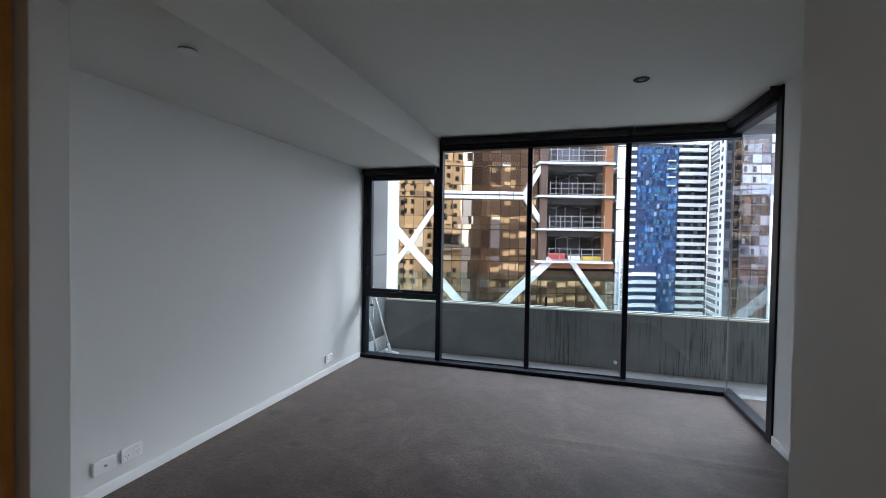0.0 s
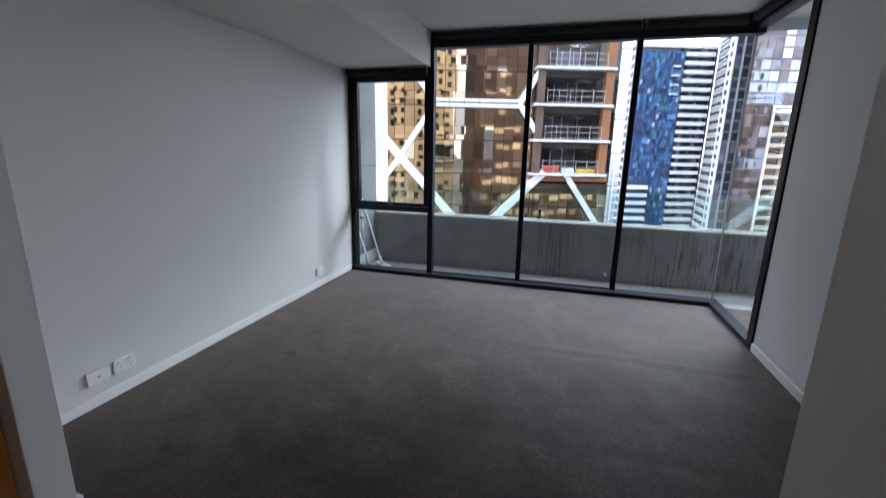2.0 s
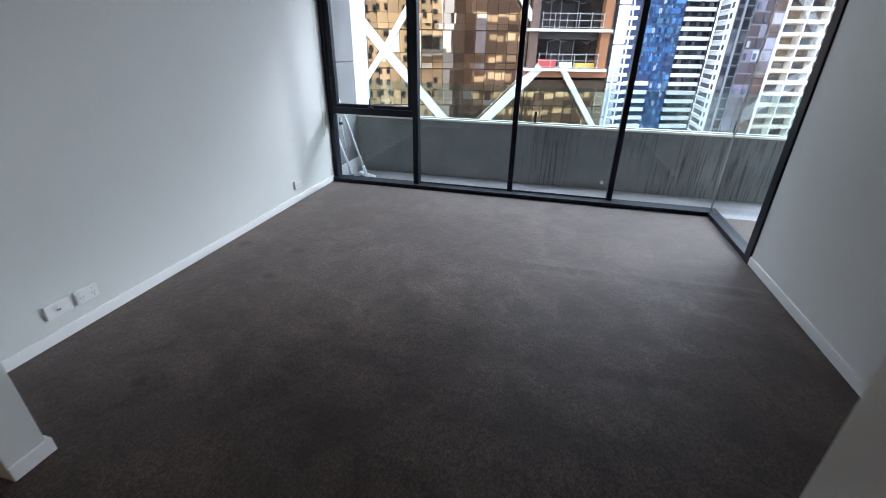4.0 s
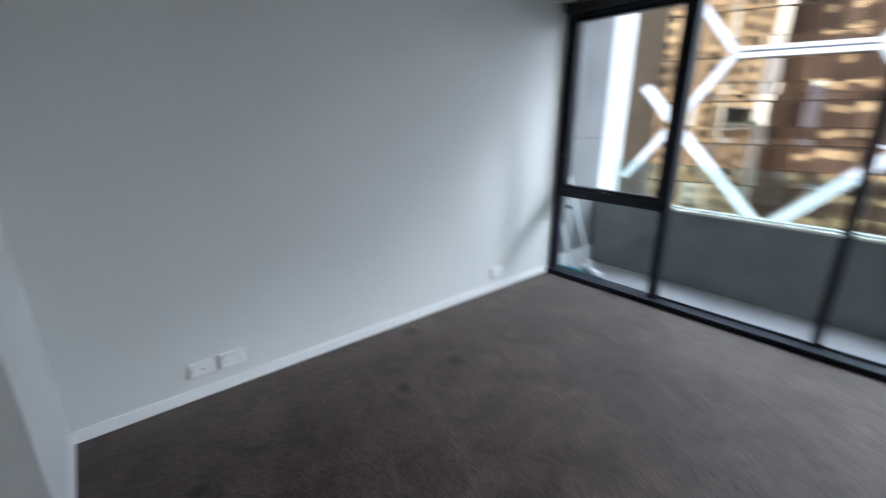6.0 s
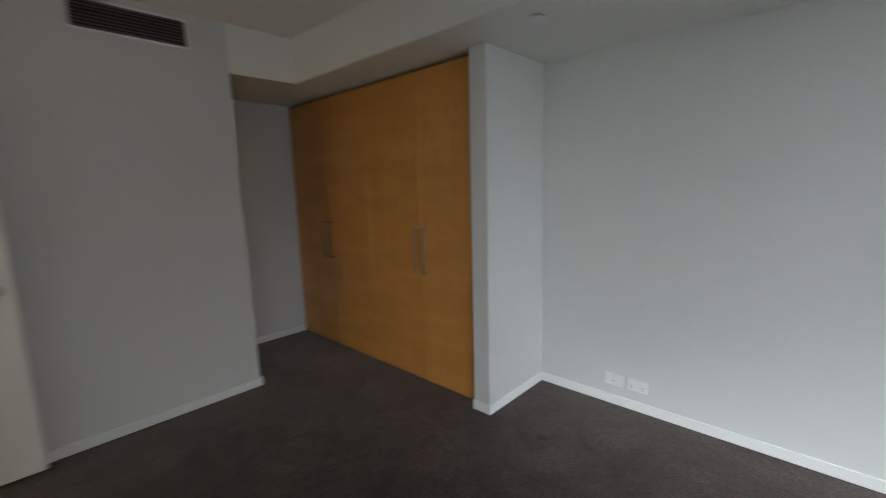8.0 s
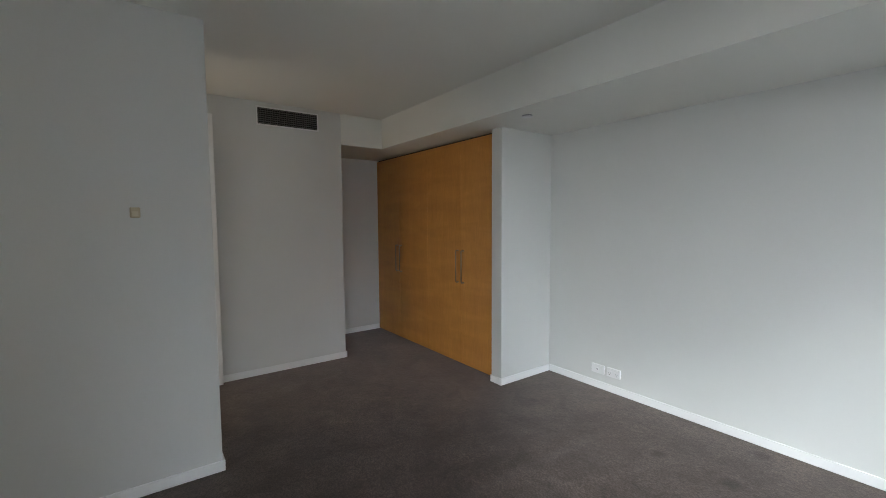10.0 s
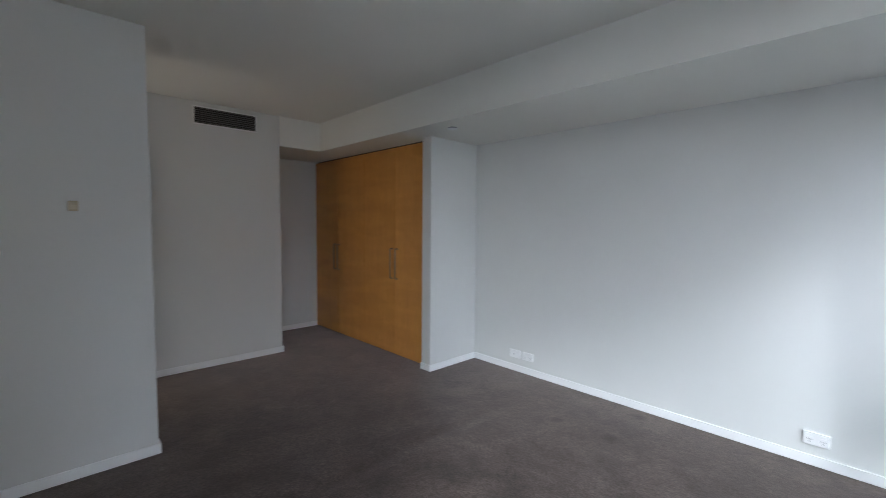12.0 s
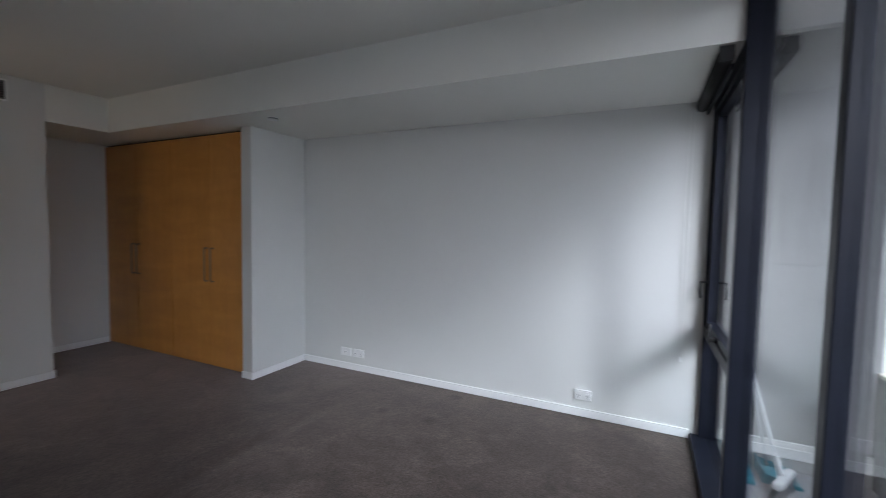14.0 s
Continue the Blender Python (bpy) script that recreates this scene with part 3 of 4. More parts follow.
vent = thing("air_vent", "white-framed black louvred air conditioning vent high on the wall", "vent", pose(1.878, SOUTH, 2.3325))
VW, VH = 0.279, 0.083
part("frame", bm_box((-VW, VW, 0, 0.01, VH - 0.012, VH), (-VW, VW, 0, 0.01, -VH, -VH + 0.012), (-VW, -VW + 0.012, 0, 0.01, -VH + 0.012, VH - 0.012),
                     (VW - 0.012, VW, 0, 0.01, -VH + 0.012, VH - 0.012)), TRIM, vent, "thin white frame")
part("backing", bm_box((-VW + 0.012, VW - 0.012, 0.0005, 0.002, -VH + 0.012, VH - 0.012)), BLACK, vent)
slat = mesh_of("slat", bm_box((-VW + 0.013, VW - 0.013, -0.0007, 0.0007, -0.0035, 0.0035)), mat("vent_black", (0.17, 0.165, 0.16), 0.4))
for k in range(8):
    piece("slat", slat, vent, pose(0, 0.009, -VH + 0.0205 + k * 0.0178, 35))
bar = mesh_of("divider", bm_box((-0.0008, 0.0008, 0.0022, 0.005, -VH + 0.012, VH - 0.012)), bpy.data.materials["vent_black"])
for k in range(26):
    piece("divider", bar, vent, pose(-VW + 0.03 + k * 0.0203, 0, 0))

down = thing("downlight", "switched-off round recessed downlight with a dark metal rim", "light", pose(2.725, 2.03, CEILING, 180))
part("trim_ring", bm_lathe([(0.051, 0), (0.051, 0.003), (0.046, 0.007), (0.037, 0.006), (0.035, 0.001)], 36), DARKRIM, down, "", True)
part("reflector", bm_lathe([(0.036, 0.0005), (0.033, 0.003), (0.024, 0.0012), (0.004, 0.0008)], 28), BLACK, down, "dark reflector cup", True)
part("lamp", bm_lathe([(0.02, 0.001), (0.019, 0.0035), (0.012, 0.005), (0.003, 0.0055)], 24), GREYPLASTIC, down, "unlit lamp", True)

disc = thing("sprinkler_cover", "flat white concealed sprinkler cover under the bulkhead", "sprinkler", pose(0.72, 0.36, SOFFIT, 180))
# a solid grey neck gives the shade between soffit and cover disc
part("shadow_gap", bm_lathe([(0.036, -0.001), (0.036, 0.0085), (0.004, 0.0086)], 32), GREYPLASTIC, disc, "solid grey neck coloured as the gap's shade")
part("cover_disc", bm_lathe([(0.041, 0.009), (0.042, 0.0115), (0.004, 0.0125)], 32), PLASTIC, disc)

# ---- balcony ----
BAL, PAR, TOP = -0.12, 4.21, 0.535
structure("balcony_floor", bm_box((-0.4, 5.0, 3.43, PAR + 0.15, -0.35, BAL), (3.75, 5.0, 2.37, 3.43, -0.35, BAL)), SLAB, "bare concrete balcony floor", "floor")
structure("slab_edge", bm_box((-0.1, 3.75, GLASS_Y + 0.02, 3.44, BAL, -0.021)), SLAB, "concrete upstand below the window track", "trim")
structure("wall_parapet", bm_box((-0.1, 5.0, PAR, PAR + 0.15, BAL, TOP)), PARAPET, "water-stained grey concrete balcony parapet")
structure("parapet_coping", bm_box((-0.1, 5.0, PAR - 0.008, PAR + 0.16, TOP, TOP + 0.022), bevel=0.004), COPING, "pale metal coping on the parapet", "trim")
# the soffit's shade is in this wall's darker colour, along with real stains
structure("wall_fin", bm_box((-0.4, -0.1, 3.43, PAR + 0.01, BAL, 1.145), (-0.4, -0.118, 3.43, PAR + 0.01, 1.145, 1.157), (-0.4, -0.1, 3.43, PAR + 0.01, 1.157, 2.55)), FINCON, "stained cast concrete wall ending the balcony, coloured shade-dark")
structure("fin_plinth", bm_box((-0.1, -0.082, 3.445, PAR, BAL, 0.06), bevel=0.004), CONCRETE, "low concrete plinth at the foot of the wall", "trim")
# the fin carried on past the soffit, its colour paler for open daylight
structure("tower_column", bm_box((-0.75, -0.104, PAR + 0.012, 4.63, -60, 1.15), (-0.75, -0.107, PAR + 0.012, 4.627, 1.15, 1.158), (-0.75, -0.104, PAR + 0.012, 4.63, 1.158, 20)), CONCRETE, "tall pale concrete column outside the balcony", "column")
structure("balcony_soffit", bm_box((-0.4, 4.6, 3.43, 4.25, 2.55, 2.75), (3.86, 4.6, 2.37, 3.43, 2.55, 2.75)), SLAB, "underside of the balcony above", "ceiling")
structure("wall_balcony", bm_box((EAST + 0.2, 5.0, 2.17, 2.37, BAL, 2.55), (EAST + 0.1, EAST + 0.2, 2.342, 2.37, BAL, 2.55)), CONCRETE, "pale concrete wall along the balcony")
structure("wall_parapet_end", bm_box((5.0, 5.15, 2.37, PAR + 0.15, BAL, TOP)), PARAPET, "grey concrete parapet closing the balcony")

balustrade = thing("glass_balustrade", "frameless clear glass balustrade on the parapet", "balustrade", kind="structure")
for a, b in ((0.03, 2.014), (2.036, 4.006), (4.028, 5.0)):
    part("pane", bm_box((a, b, 4.264, 4.276, TOP + 0.03, 0.945), bevel=0.001), RAILGLASS, balustrade)
for x in (2.025, 4.017):
    part("clamp", bm_box((x - 0.014, x + 0.014, 4.255, 4.285, TOP + 0.022, TOP + 0.15), bevel=0.003), BLACK, balustrade, "black joint clamp")
part("channel", bm_box((0.03, 5.0, 4.25, 4.29, TOP + 0.022, TOP + 0.032)), GALV, balustrade, "slim metal channel")


def leaning_broom():
    t = thing("broom", "white plastic broom leaning on the concrete wall", "broom")
    foot, top = Vector((0.19, 3.72, -0.015)), Vector((0.0, 3.455, 1.0))
    part("pole", bm_tube([foot, top], 0.0115, 12), WHITESTEEL, t, "white metal pole", True)
    part("socket", bm_tube([foot + Vector((0.006, 0.008, -0.035)), foot.lerp(top, 0.09)], 0.018, 12), PLASTIC, t, "", True)
    part("end_cap", bm_tube([top - (top - foot).normalized() * 0.05, top + (top - foot).normalized() * 0.006], 0.0135, 12), GREYPLASTIC, t, "", True)
    head = part("head", bm_box((-0.13, 0.13, -0.026, 0.026, 0, 0.04), bevel=0.014), PLASTIC, t)
    head.matrix_local = pose(0.2, 3.735, BAL + 0.06, 0, 0, -28)
    bm = bmesh.new()
    rnd = random.Random(4)
    for k in range(260):
        x, y = rnd.uniform(-0.12, 0.12), rnd.uniform(-0.022, 0.022)
        a = bm.verts.new((x - 0.002, y, 0.002))
        b = bm.verts.new((x + 0.002, y, 0.002))
        c = bm.verts.new((x * 1.12 + 0.002, y * 1.8, -0.059))
        d = bm.verts.new((x * 1.12 - 0.002, y * 1.8, -0.059))
        bm.faces.new((a, b, c, d))
    part("bristles", bm, GREYPLASTIC, head, "stiff grey bristles")
    return t


leaning_broom()
mop = thing("mop", "floor mop with a pale pole leaning on the window frame", "mop")
part("pole", bm_tube([(0.12, 3.56, BAL + 0.06), (-0.045, 3.462, 0.6)], 0.0105, 12), WHITESTEEL, mop, "pale metal pole", True)
part("collar", bm_tube([(0.124, 3.562, BAL + 0.03), (0.1, 3.548, BAL + 0.13)], 0.016, 12), TEAL, mop, "", True)
part("mop_head", bm_box((0.0, 0.2, 3.52, 3.61, BAL, BAL + 0.03), bevel=0.012), TEAL, mop, "flat teal mop head")
scoop = thing("dustpan", "long-handled dustpan with a teal pan on the balcony", "dustpan")
part("handle", bm_tube([(0.0, 3.7, BAL + 0.05), (0.012, 3.56, 0.62)], 0.009, 10), GALV, scoop, "slim grey metal handle", True)
part("clip", bm_box((-0.006, 0.03, 3.548, 3.578, 0.545, 0.575), bevel=0.004), BLACK, scoop, "dark clip near the top")
bm = bm_box((-0.08, 0.13, 3.66, 3.84, BAL, BAL + 0.008), (-0.08, 0.13, 3.65, 3.66, BAL, BAL + 0.075), (-0.084, -0.078, 3.66, 3.84, BAL, BAL + 0.06), (0.128, 0.134, 3.66, 3.84, BAL, BAL + 0.06))
for v in bm.verts:
    if v.co.y > 3.8 and v.co.z > BAL + 0.02:
        v.co.z = BAL + 0.018
part("pan", bm, TEAL, scoop, "teal plastic pan")

spout = thing("drain_spout", "small white pipe cap low on the parapet", "pipe", pose(2.83, PAR, -0.03, 90))
part("pipe_cap", bm_lathe([(0.02, 0), (0.02, 0.025), (0.017, 0.03), (0.004, 0.031)], 18), PLASTIC, spout)

# ---- the city outside: its blocks run across and along a line 17 degrees off the room ----
GROUND = -66.0
CITY = pose(2.32, -1.025, 0.65, 0, 0, 16.95) @ Matrix.Diagonal((1.02, 1, 1.02, 1))
FAR_CITY = pose(0, 0, 1.8) @ CITY
tagged(new("ground", mesh_of("ground", bm_box((-3000, 3000, -3000, 3000, -63, -62)), ASPHALT)), "dark asphalt streets far below", "ground", "", "structure")


def bm_beam(p, q, width, depth):
    """A box-section member from p to q in an upright plane facing the viewer."""
    p, q = Vector(p), Vector(q)
    d = (q - p).normalized()
    n = Vector((0, 1, 0))
    s = d.cross(n).normalized() * width / 2
    o = n * depth / 2
    bm = bmesh.new()
    vs = [bm.verts.new(c) for e in (p, q) for c in (e - s - o, e + s - o, e + s + o, e - s + o)]
    for f in ((3, 2, 1, 0), (4, 5, 6, 7), (0, 1, 5, 4), (1, 2, 6, 5), (2, 3, 7, 6), (3, 0, 4, 7)):
        bm.faces.new([vs[i] for i in f])
    bmesh.ops.recalc_face_normals(bm, faces=bm.faces)
    return bm


def bm_slanted(u0, u1, d0, d1, z0, z1, lean):
    """A block whose sides run back at a slant, lean metres across for each metre of depth."""
    bm = bm_box((u0, u1, d0, d1, z0, z1))
    for v in bm.verts:
        if v.co.y > d0 + 0.01:
            v.co.x += lean * (d1 - d0)
    return bm


def braced_tower():
    t = thing("office_tower", "bronze-glass office tower with white diagonal bracing", "building", CITY)
    part("wall", bm_box((-16, 9.0, 40.25, 62, GROUND, 24), (9.0, 16.1, 40.25, 62, GROUND, -2.0), (9.0, 16.1, 45.5, 62, -2.0, 24)), SPANDREL, t, "bronze metal wall")
    cw, storey = 0.9, 2.95
    upper = mesh_of("pane", bm_box((0.02, cw - 0.02, 0, 0.06, 0, 1.66)), BRONZE)
    lower = mesh_of("pane", bm_box((0.02, cw - 0.02, 0, 0.06, 0, 0.72)), BRONZE)
    band = mesh_of("spandrel_panel", bm_box((0.02, cw - 0.02, 0, 0.05, 0, 0.42)), BRONZE)
    rnd = random.Random(11)
    for c in range(15):
        u = -4.55 + c * cw
        for f in range(7):
            z = 4.72 - storey * 5 + 0.02 + f * storey + 0.42
            for mesh, dz in ((band, -0.42), (lower, 0.02), (upper, 0.77)):
                if -9.5 < z + dz < 10.2:
                    piece(mesh.name.split(".")[0], mesh, t, pose(u, 40.19, z + dz, rnd.gauss(0, 0.2), 0, rnd.gauss(0, 0.25)))
    for c in range(8):
        u = 8.98 + c * cw
        for f in range(3):
            z = 4.72 - storey * 5 + 0.44 + f * storey
            for mesh, dz in ((band, -0.42), (lower, 0.02), (upper, 0.77)):
                if -9.5 < z + dz < -3.4:
                    piece(mesh.name.split(".")[0], mesh, t, pose(u, 40.19, z + dz, rnd.gauss(0, 0.2), 0, rnd.gauss(0, 0.25)))
    # white braces, a storey-high lattice of diagonals with one level beam
    A, B, X, V, K, L = (0, 39.6, 4.9), (7.4, 39.6, 4.9), (-3.1, 39.6, 0.2), (3.6, 39.6, -7.2), (10.0, 39.6, -0.9), (11.9, 39.6, -1.0)
    for k, (p, q, w) in enumerate(((X, A, 0.46), (X, (-5.4, 39.6, 2.9), 0.7), (X, (-6.2, 39.6, -4.0), 0.46), (X, V, 0.7), (V, K, 0.7), (A, (-3.4, 39.6, 9.3), 0.46), (B, (9.0, 39.6, 7.6), 0.46),
                    (B, (9.0, 39.6, 2.6), 0.46), (L, (16.2, 39.6, -7.0), 0.46), (V, (-0.5, 39.6, -11.3), 1.05), (V, (8.0, 39.6, -11.3), 1.05))):
        part("brace", bm_beam(p, q, w, 0.5 - 0.012 * k), WHITESTEEL, t, "white painted steel brace")
    part("level_beam", bm_box((-0.3, 7.7, 39.4, 39.8, 5.0, 5.25)), WHITESTEEL, t)
    part("level_beam", bm_box((-0.3, 7.7, 39.35, 39.8, 4.55, 4.86)), WHITESTEEL, t)
    part("beam_web", bm_box((-0.3, 7.7, 39.55, 39.8, 4.86, 5.0)), GREYCLAD, t)
    for u in (1.2, 2.5, 3.8, 5.1, 6.4):
        part("beam_joint", bm_box((u, u + 0.04, 39.345, 39.36, 4.56, 5.24)), GREYCLAD, t)


braced_tower()


def open_floors():
    t = thing("building_site", "unfinished open floors with guard rails and orange columns", "building", CITY @ pose(-0.22, 0, 0))
    u0, u1 = 9.0, 15.75
    rnd = random.Random(5)
    levels = (-1.03, 1.95, 4.98, 8.02)
    for z in levels:
        part("floor_slab", bm_box((u0 - 0.15, u1 + 0.1, 39.1, 45.4, z - 0.2, z)), EDGE, t, "slab with a bright metal edge")
        # solid dark block in place of the shade below each slab
        part("ceiling_void", bm_box((u0 + 0.9, u1 - 0.75, 39.9, 45.3, z - 0.75, z - 0.21)), ROOMSHADE, t, "solid block coloured as the shade under the slab")
    for z in levels:
        part("brown_column", bm_box((u0 + 0.1, u0 + 0.75, 39.3, 40.0, z, z + 2.8)), BROWN, t)
        part("orange_column", bm_box((u1 - 0.75, u1 - 0.02, 39.3, 40.0, z, z + 2.75)), RUST, t)
        # back wall coloured dark for the depth of the open floor
        part("back_wall", bm_box((u0 + 0.05, u1, 45.1, 45.4, z, z + 2.7)), ROOMSHADE, t)
        for h in (0.12, 0.62, 1.1):
            part("guard_rail", bm_box((u0 + 0.9, u1 - 0.7, 39.2, 39.25, z + h - 0.022, z + h + 0.022)), GALV, t)
        for k in range(6):
            u = u0 + 0.95 + k * 1.0
            part("guard_post", bm_box((u, u + 0.045, 39.19, 39.26, z, z + 1.2)), GALV, t)
        for k in range(4):
            u = u0 + 1.3 + k * 1.15 + rnd.uniform(-0.2, 0.2)
            part("stud", bm_box((u, u + 0.08, 43.0, 43.1, z, z + 2.3)), GALV, t)
        part("partition", bm_box((u0 + 1.2 + rnd.uniform(0, 2.5), u0 + 4.4 + rnd.uniform(0, 0.8), 44.0, 44.1, z, z + 2.2)), GREYCLAD, t)
        for k in range(7):
            u, d = u0 + rnd.uniform(1.1, 5.2), rnd.uniform(40.2, 42)
            path = [(u + 0.32 * j, d, z + 2.25 - 0.35 * math.sin(j * 0.9 + k) ** 2 * rnd.uniform(0.4, 1)) for j in range(5)]
            part("hanging_cable", bm_tube(path, 0.04, 5), GALV if k % 2 else BLACK, t)
    part("fascia", bm_box((u0, u1 + 0.35, 39.6, 40.3, -1.72, -1.23)), RUST, t, "rusty orange steel fascia")
    part("sheeting", bm_box((10.0, 11.6, 39.7, 40.3, -1.02, -0.35), bevel=0.08), REDPLASTIC, t, "red sheeting")
    part("sheeting", bm_box((13.3, 15.0, 39.8, 40.4, -1.02, -0.6), bevel=0.08), YELLOWPLASTIC, t, "yellow sheeting")
    part("sheeting", bm_box((11.9, 13.0, 39.6, 40.0, -1.02, -0.55), bevel=0.1), WHITESTEEL, t, "white sheeting")


open_floors()

strip = thing("glass_side", "pale sky-lit glass return of the office tower", "building", CITY)
part("glass_wall", bm_box((16.15, 17.1, 40.0, 62, GROUND, 13)), SKYGLASS, strip)
for k in range(9):
    part("transom", bm_box((16.13, 17.12, 39.96, 40.02, -11 + 2.95 * k, -10.9 + 2.95 * k)), GREYCLAD, strip)
part("mullion", bm_box((16.55, 16.62, 39.96, 40.02, -12, 14)), WHITESTEEL, strip)
hoist = thing("hoist_mast", "white lattice hoist mast beside the tower", "hoist", CITY)
for u in (16.0, 16.75):
    part("mast_leg", bm_box((u, u + 0.09, 38.6, 38.7, GROUND, -0.8 if u < 16.5 else 12)), WHITESTEEL, hoist)
for k in range(12):
    part("mast_rung", bm_box((16.09, 16.75, 38.62, 38.68, -9 + 0.68 * k, -8.92 + 0.68 * k)), WHITESTEEL, hoist)


def blue_tower():
    t = thing("apartment_tower", "navy and blue glass apartment tower with white balconies", "building", FAR_CITY)
    d, top, storey = 165.0, 36.0, 3.0
    part("wall", bm_box((71.5, 90.2, d, d + 25, GROUND, top)), NAVY, t, "navy clad wall")
    part("white_wall", bm_box((90.2, 101, d + 1.6, d + 25, GROUND, top + 1.2)), GREYCLAD, t, "recessed grey wall behind balconies")
    part("dark_slot", bm_box((101, 102.3, d + 0.6, d + 25, GROUND, top + 2)), BLACK, t)
    part("roof_edge", bm_box((71, 101.5, d - 0.3, d + 25, top + 1.2, top + 2.1)), WHITECON, t)
    part("roof_plant", bm_box((75, 88, d + 0.5, d + 18, top, top + 1.2)), GREYCLAD, t)
    win = mesh_of("window", bm_box((0, 0.44, -0.15, 0, 0, 1.75), (0.52, 0.98, -0.12, 0, 0.25, 1.75)), BLUEGLASS)
    rnd = random.Random(3)
    for f in range(24):
        z = top - 2.6 - f * storey
        for c in range(14):
            if rnd.random() < 0.86 and not (z < -11 and c < 7):
                piece("window", win, t, pose(74.6 + c * 1.09, d, z, 0, 0, rnd.gauss(0, 0.6)))
    fine = []
    for f in range(24):
        for c in range(29):
            if rnd.random() < 0.8:
                u, z = 74.3 + c * 0.545, top - 0.72 - f * storey
                fine.append((u, u + 0.42, d - 0.09, d, z, z + rnd.choice((0.5, 0.8, 0.8))))
    tagged(part("spandrel_glazing", bm_box(*fine), PANELBLUE, t, "narrow blue panels between the windows"), kind="stuff")
    band = mesh_of("balcony_front", bm_box((0, 10.4, -0.9, 1.6, 0, 1.25)), WHITECON)
    glass = mesh_of("balcony_window", bm_box((0, 1.6, 1.35, 1.6, 0, 1.65)), DARKGLASS)
    for f in range(24):
        z = top - 1.6 - f * storey
        piece("balcony_front", band, t, pose(90.4, d, z))
        for c in range(6):
            piece("balcony_window", glass, t, pose(90.5 + c * 1.72, d, z + 1.3))
        if f % 2 == 0:
            part("balcony_divider", bm_box((96.0, 96.25, d - 0.4, d + 1.6, z + 1.25, z + storey)), GREYCLAD, t)
    corner = mesh_of("corner_balcony", bm_box((0, 2.4, -1.2, 3, 0, 1.1)), WHITECON)
    for f in range(24):
        piece("corner_balcony", corner, t, pose(71.2, d, top - 1.6 - f * storey))
    low = mesh_of("low_balcony", bm_box((0, 8.8, -1.4, 0, 0, 1.3)), WHITECON)
    for f in range(6):
        piece("low_balcony", low, t, pose(73.2, d, -13.5 - f * storey))
    for z in (30.5, 27.4, 24.2, 21.0):
        part("sky_balcony", bm_box((86.0, 88.6, d - 1.2, d, z, z + 0.5)), WHITECON, t)


blue_tower()


def angled_tower():
    """White balconies on a face that comes forward towards the viewer."""
    t = thing("white_tower", "white apartment tower with shade-dark blocks for balcony openings", "building", FAR_CITY @ pose(102.4, 165, 0, 0, 0, -108.5))
    length, storey = 18.0, 3.0
    part("wall", bm_box((0, length, 0, 14, GROUND, 118)), WHITECON, t, "white rendered wall")
    # flat dark block replaces the shade inside a recessed balcony
    slot = mesh_of("opening", bm_box((0, 10.5, -0.25, 0, 0, 1.35)), ROOMSHADE)
    rail = mesh_of("balcony_slab", bm_box((0, 11.2, -0.9, 0, 0, 0.25)), WHITECON)
    small = mesh_of("small_window", bm_box((0, 1.7, -0.2, 0, 0, 1.6)), DARKGLASS)
    for f in range(26):
        z = 40.5 - f * storey
        piece("opening", slot, t, pose(1.4, -0.02, z))
        piece("balcony_slab", rail, t, pose(1.0, 0, z - 0.3))
        piece("small_window", small, t, pose(14.4, -0.02, z))


angled_tower()


def dark_tower():
    t = thing("dark_tower", "dark glass tower with pale floor edges", "building", FAR_CITY)
    d = 136.0
    part("wall", bm_slanted(89.4, 95.6, d, d + 14, GROUND, 110, 0.72), GREYCLAD, t, "dark grey wall")
    win = mesh_of("window", bm_box((0, 1.3, -0.12, 0, 0, 2.2)), DARKGLASS)
    edge = mesh_of("floor_edge", bm_box((0, 2.6, -1.0, 0, 0, 0.22)), GALV)
    for f in range(25):
        z = 32 - f * 3.1
        for c in range(4):
            piece("window", win, t, pose(89.7 + c * 1.48, d, z))
        piece("floor_edge", edge, t, pose(91.5, d, z - 0.4))
    for u in (91.3, 94.1):
        part("fin", bm_box((u, u + 0.22, d - 1.0, d, GROUND, 110)), GALV, t)


dark_tower()


def brown_tower():
    t = thing("brown_tower", "brown and grey panelled tower with a white edge", "building", FAR_CITY)
    d = 125.0
    part("wall", bm_slanted(86.9, 95.2, d, d + 14, GROUND, 105, 0.76), GREYCLAD, t, "grey wall between panels")
    part("white_edge", bm_box((95.2, 95.8, d - 0.6, d + 0.6, GROUND, 13)), WHITECON, t)
    panel = mesh_of("panel", bm_box((0, 2.65, -0.15, 0, 0, 2.62)), BROWNPANEL)
    light = mesh_of("window", bm_box((0, 0.8, -0.25, 0, 0.3, 1.9)), DARKGLASS)
    part("upper_wall", bm_box((95.2, 106.4, d, d + 14, 13.5, 105)), GREYCLAD, t, "grey wall of the wider upper floors")
    part("upper_edge", bm_box((95.2, 106.4, d - 0.5, d, 13.0, 13.5)), WHITECON, t)
    bright = mesh_of("window_pane", bm_box((0, 2.6, -0.15, 0, 0, 2.4)), UPPERGLASS)
    for f in range(8):
        for c in range(4):
            piece("window_pane", bright, t, pose(95.3 + c * 2.74, d, 14.0 + f * 3.0))
    rnd = random.Random(8)
    for f in range(22):
        z = 26 - f * 3.0
        for c in range(3):
            piece("window_pane" if f < 5 else "panel", bright if f < 5 else panel, t, pose(87.05 + c * 2.74, d, z, 0, 0, rnd.gauss(0, 0.4)))
            if rnd.random() < 0.3:
                piece("window", light, t, pose(87.3 + c * 2.74, d - 0.12, z))


brown_tower()


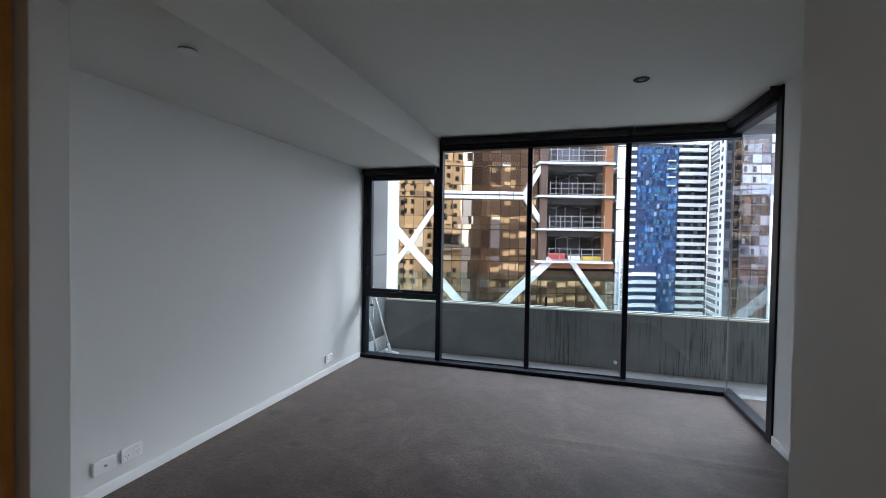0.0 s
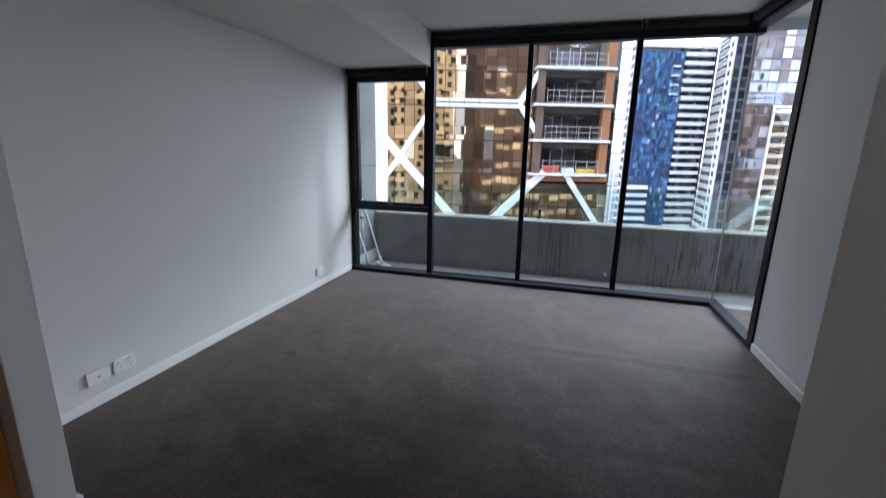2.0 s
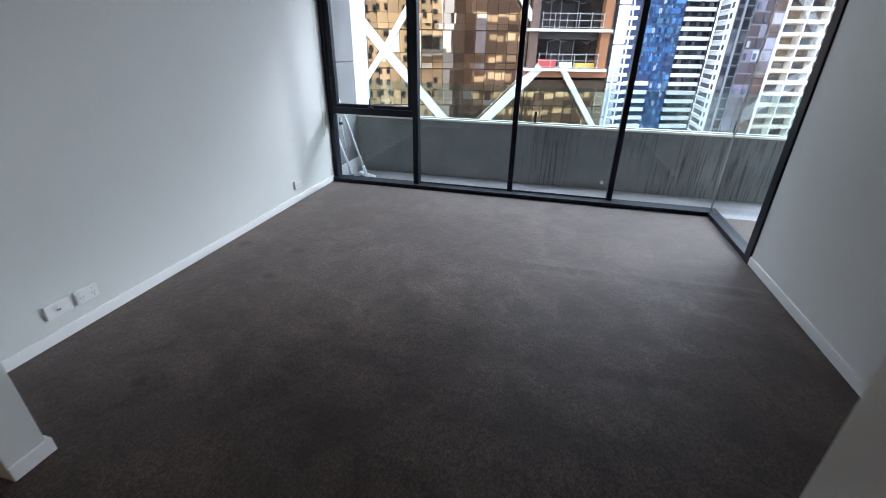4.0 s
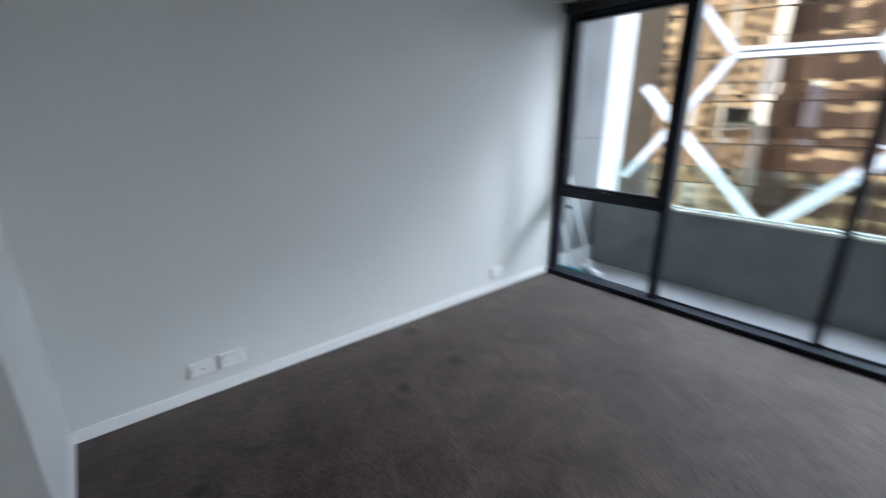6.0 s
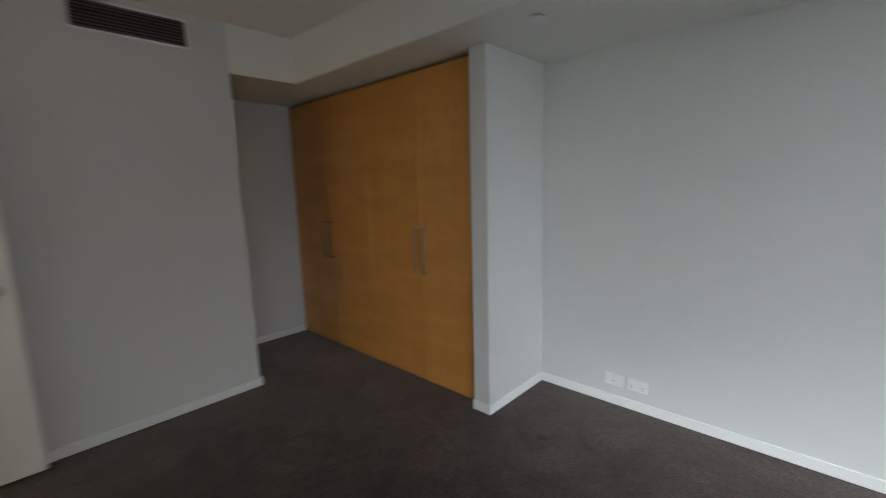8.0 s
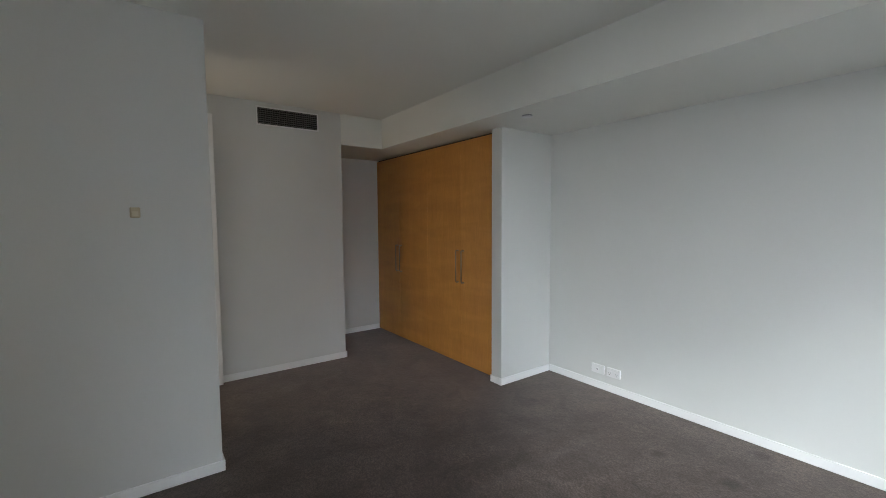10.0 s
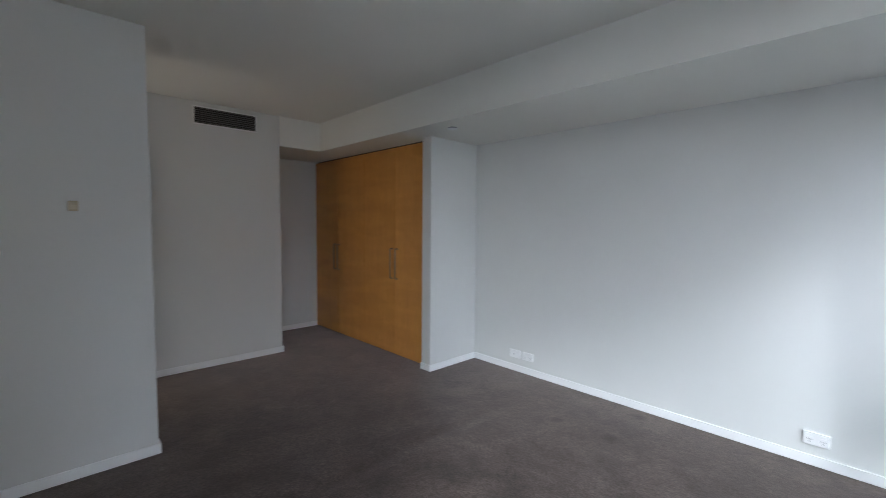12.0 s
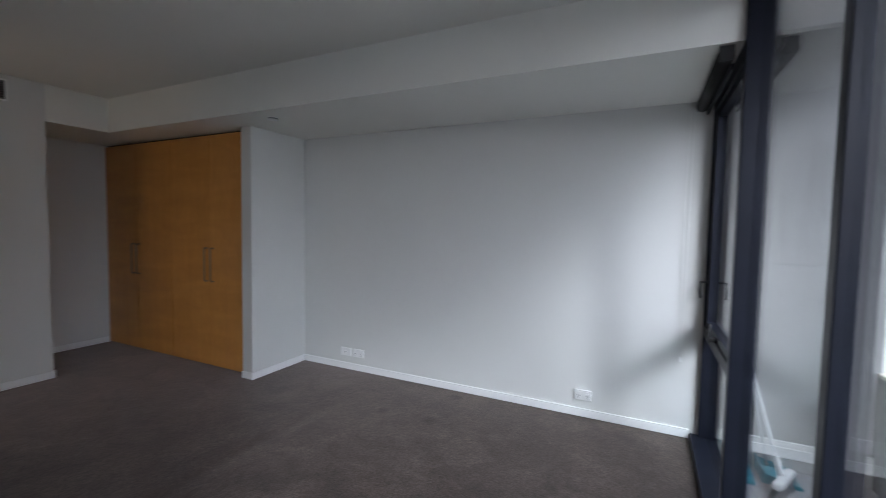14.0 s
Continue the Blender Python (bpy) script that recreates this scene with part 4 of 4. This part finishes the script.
def cream_tower():
    t = thing("cream_tower", "cream apartment block with stepped balconies", "building", FAR_CITY)
    d, top = 128.0, 11.5
    part("wall", bm_box((97.6, 122, d + 2, d + 20, GROUND, top)), CREAM, t, "cream wall")
    part("end_wall", bm_box((97.4, 98.0, d - 0.5, d + 20, GROUND, top + 0.6)), WHITECON, t)
    part("roof_edge", bm_box((97.4, 122, d - 0.5, d + 20, top, top + 0.6)), WHITECON, t)
    slab = mesh_of("balcony_front", bm_box((0, 5.6, 0, 2, 0, 1.0)), CREAM)
    glass = mesh_of("window", bm_box((0, 4.6, 1.8, 2.0, 0, 1.7)), DARKGLASS)
    fin = mesh_of("divider", bm_box((0, 0.3, -0.3, 2, GROUND, top)), WHITECON)
    for c in range(4):
        piece("divider", fin, t, pose(98 + c * 6.0, d, 0))
        for f in range(15):
            z = top - 3.0 - f * 3.1
            piece("balcony_front", slab, t, pose(98.4 + c * 6.0, d, z))
            piece("window", glass, t, pose(98.9 + c * 6.0, d, z + 1.1))


cream_tower()


def home_tower():
    """The tower round the room itself, mirrored in the bronze glass opposite; its eastern wing is added."""
    t = thing("home_tower", "tan apartment tower around the room", "building")
    part("wing", bm_box((-16, -0.8, -14, 3.2, GROUND, 46)), TAN, t, "tan rendered wing")
    part("upper_floors", bm_box((-0.8, 4.8, -14, 2.1, 2.8, 46)), TAN, t)
    part("lower_floors", bm_box((-0.8, 4.8, -14, 2.1, GROUND, -0.36)), TAN, t)
    # unseen wing, sized to hold back the eastern sky and to be mirrored
    part("far_wing", bm_box((9.0, 34, -4, 5.4, GROUND, 70)), BROWN, t, "dark brown wing, unseen, added to mirror and to block sky")
    rows, bands = [], []
    rnd = random.Random(21)
    for f in range(40):
        z = -26 + 1.75 * f
        for c in range(10):
            if c % 5 != 3 and rnd.random() < 0.9:
                rows.append((-15.4 + 1.48 * c, -14.65 + 1.48 * c, 3.2, 3.26, z, z + 0.95))
        for c in range(3 if z > 3.5 or z < -3.5 else 0):
            rows.append((0.1 + 1.6 * c, 0.85 + 1.6 * c, 2.1, 2.16, z, z + 0.95))
    for f in range(24):
        z = -34 + 3.0 * f
        for c in range(9):
            if rnd.random() < 0.72:
                u = 9.2 + 2.75 * c
                bands.append((u, u + rnd.uniform(1.4, 2.6), 5.4, 5.46, z, z + rnd.uniform(0.8, 1.3)))
    part("floor_bands", bm_box(*bands), TAN, t, "tan bands at each floor")
    tagged(part("window_glazing", bm_box(*rows), DARKGLASS, t), kind="stuff")


home_tower()
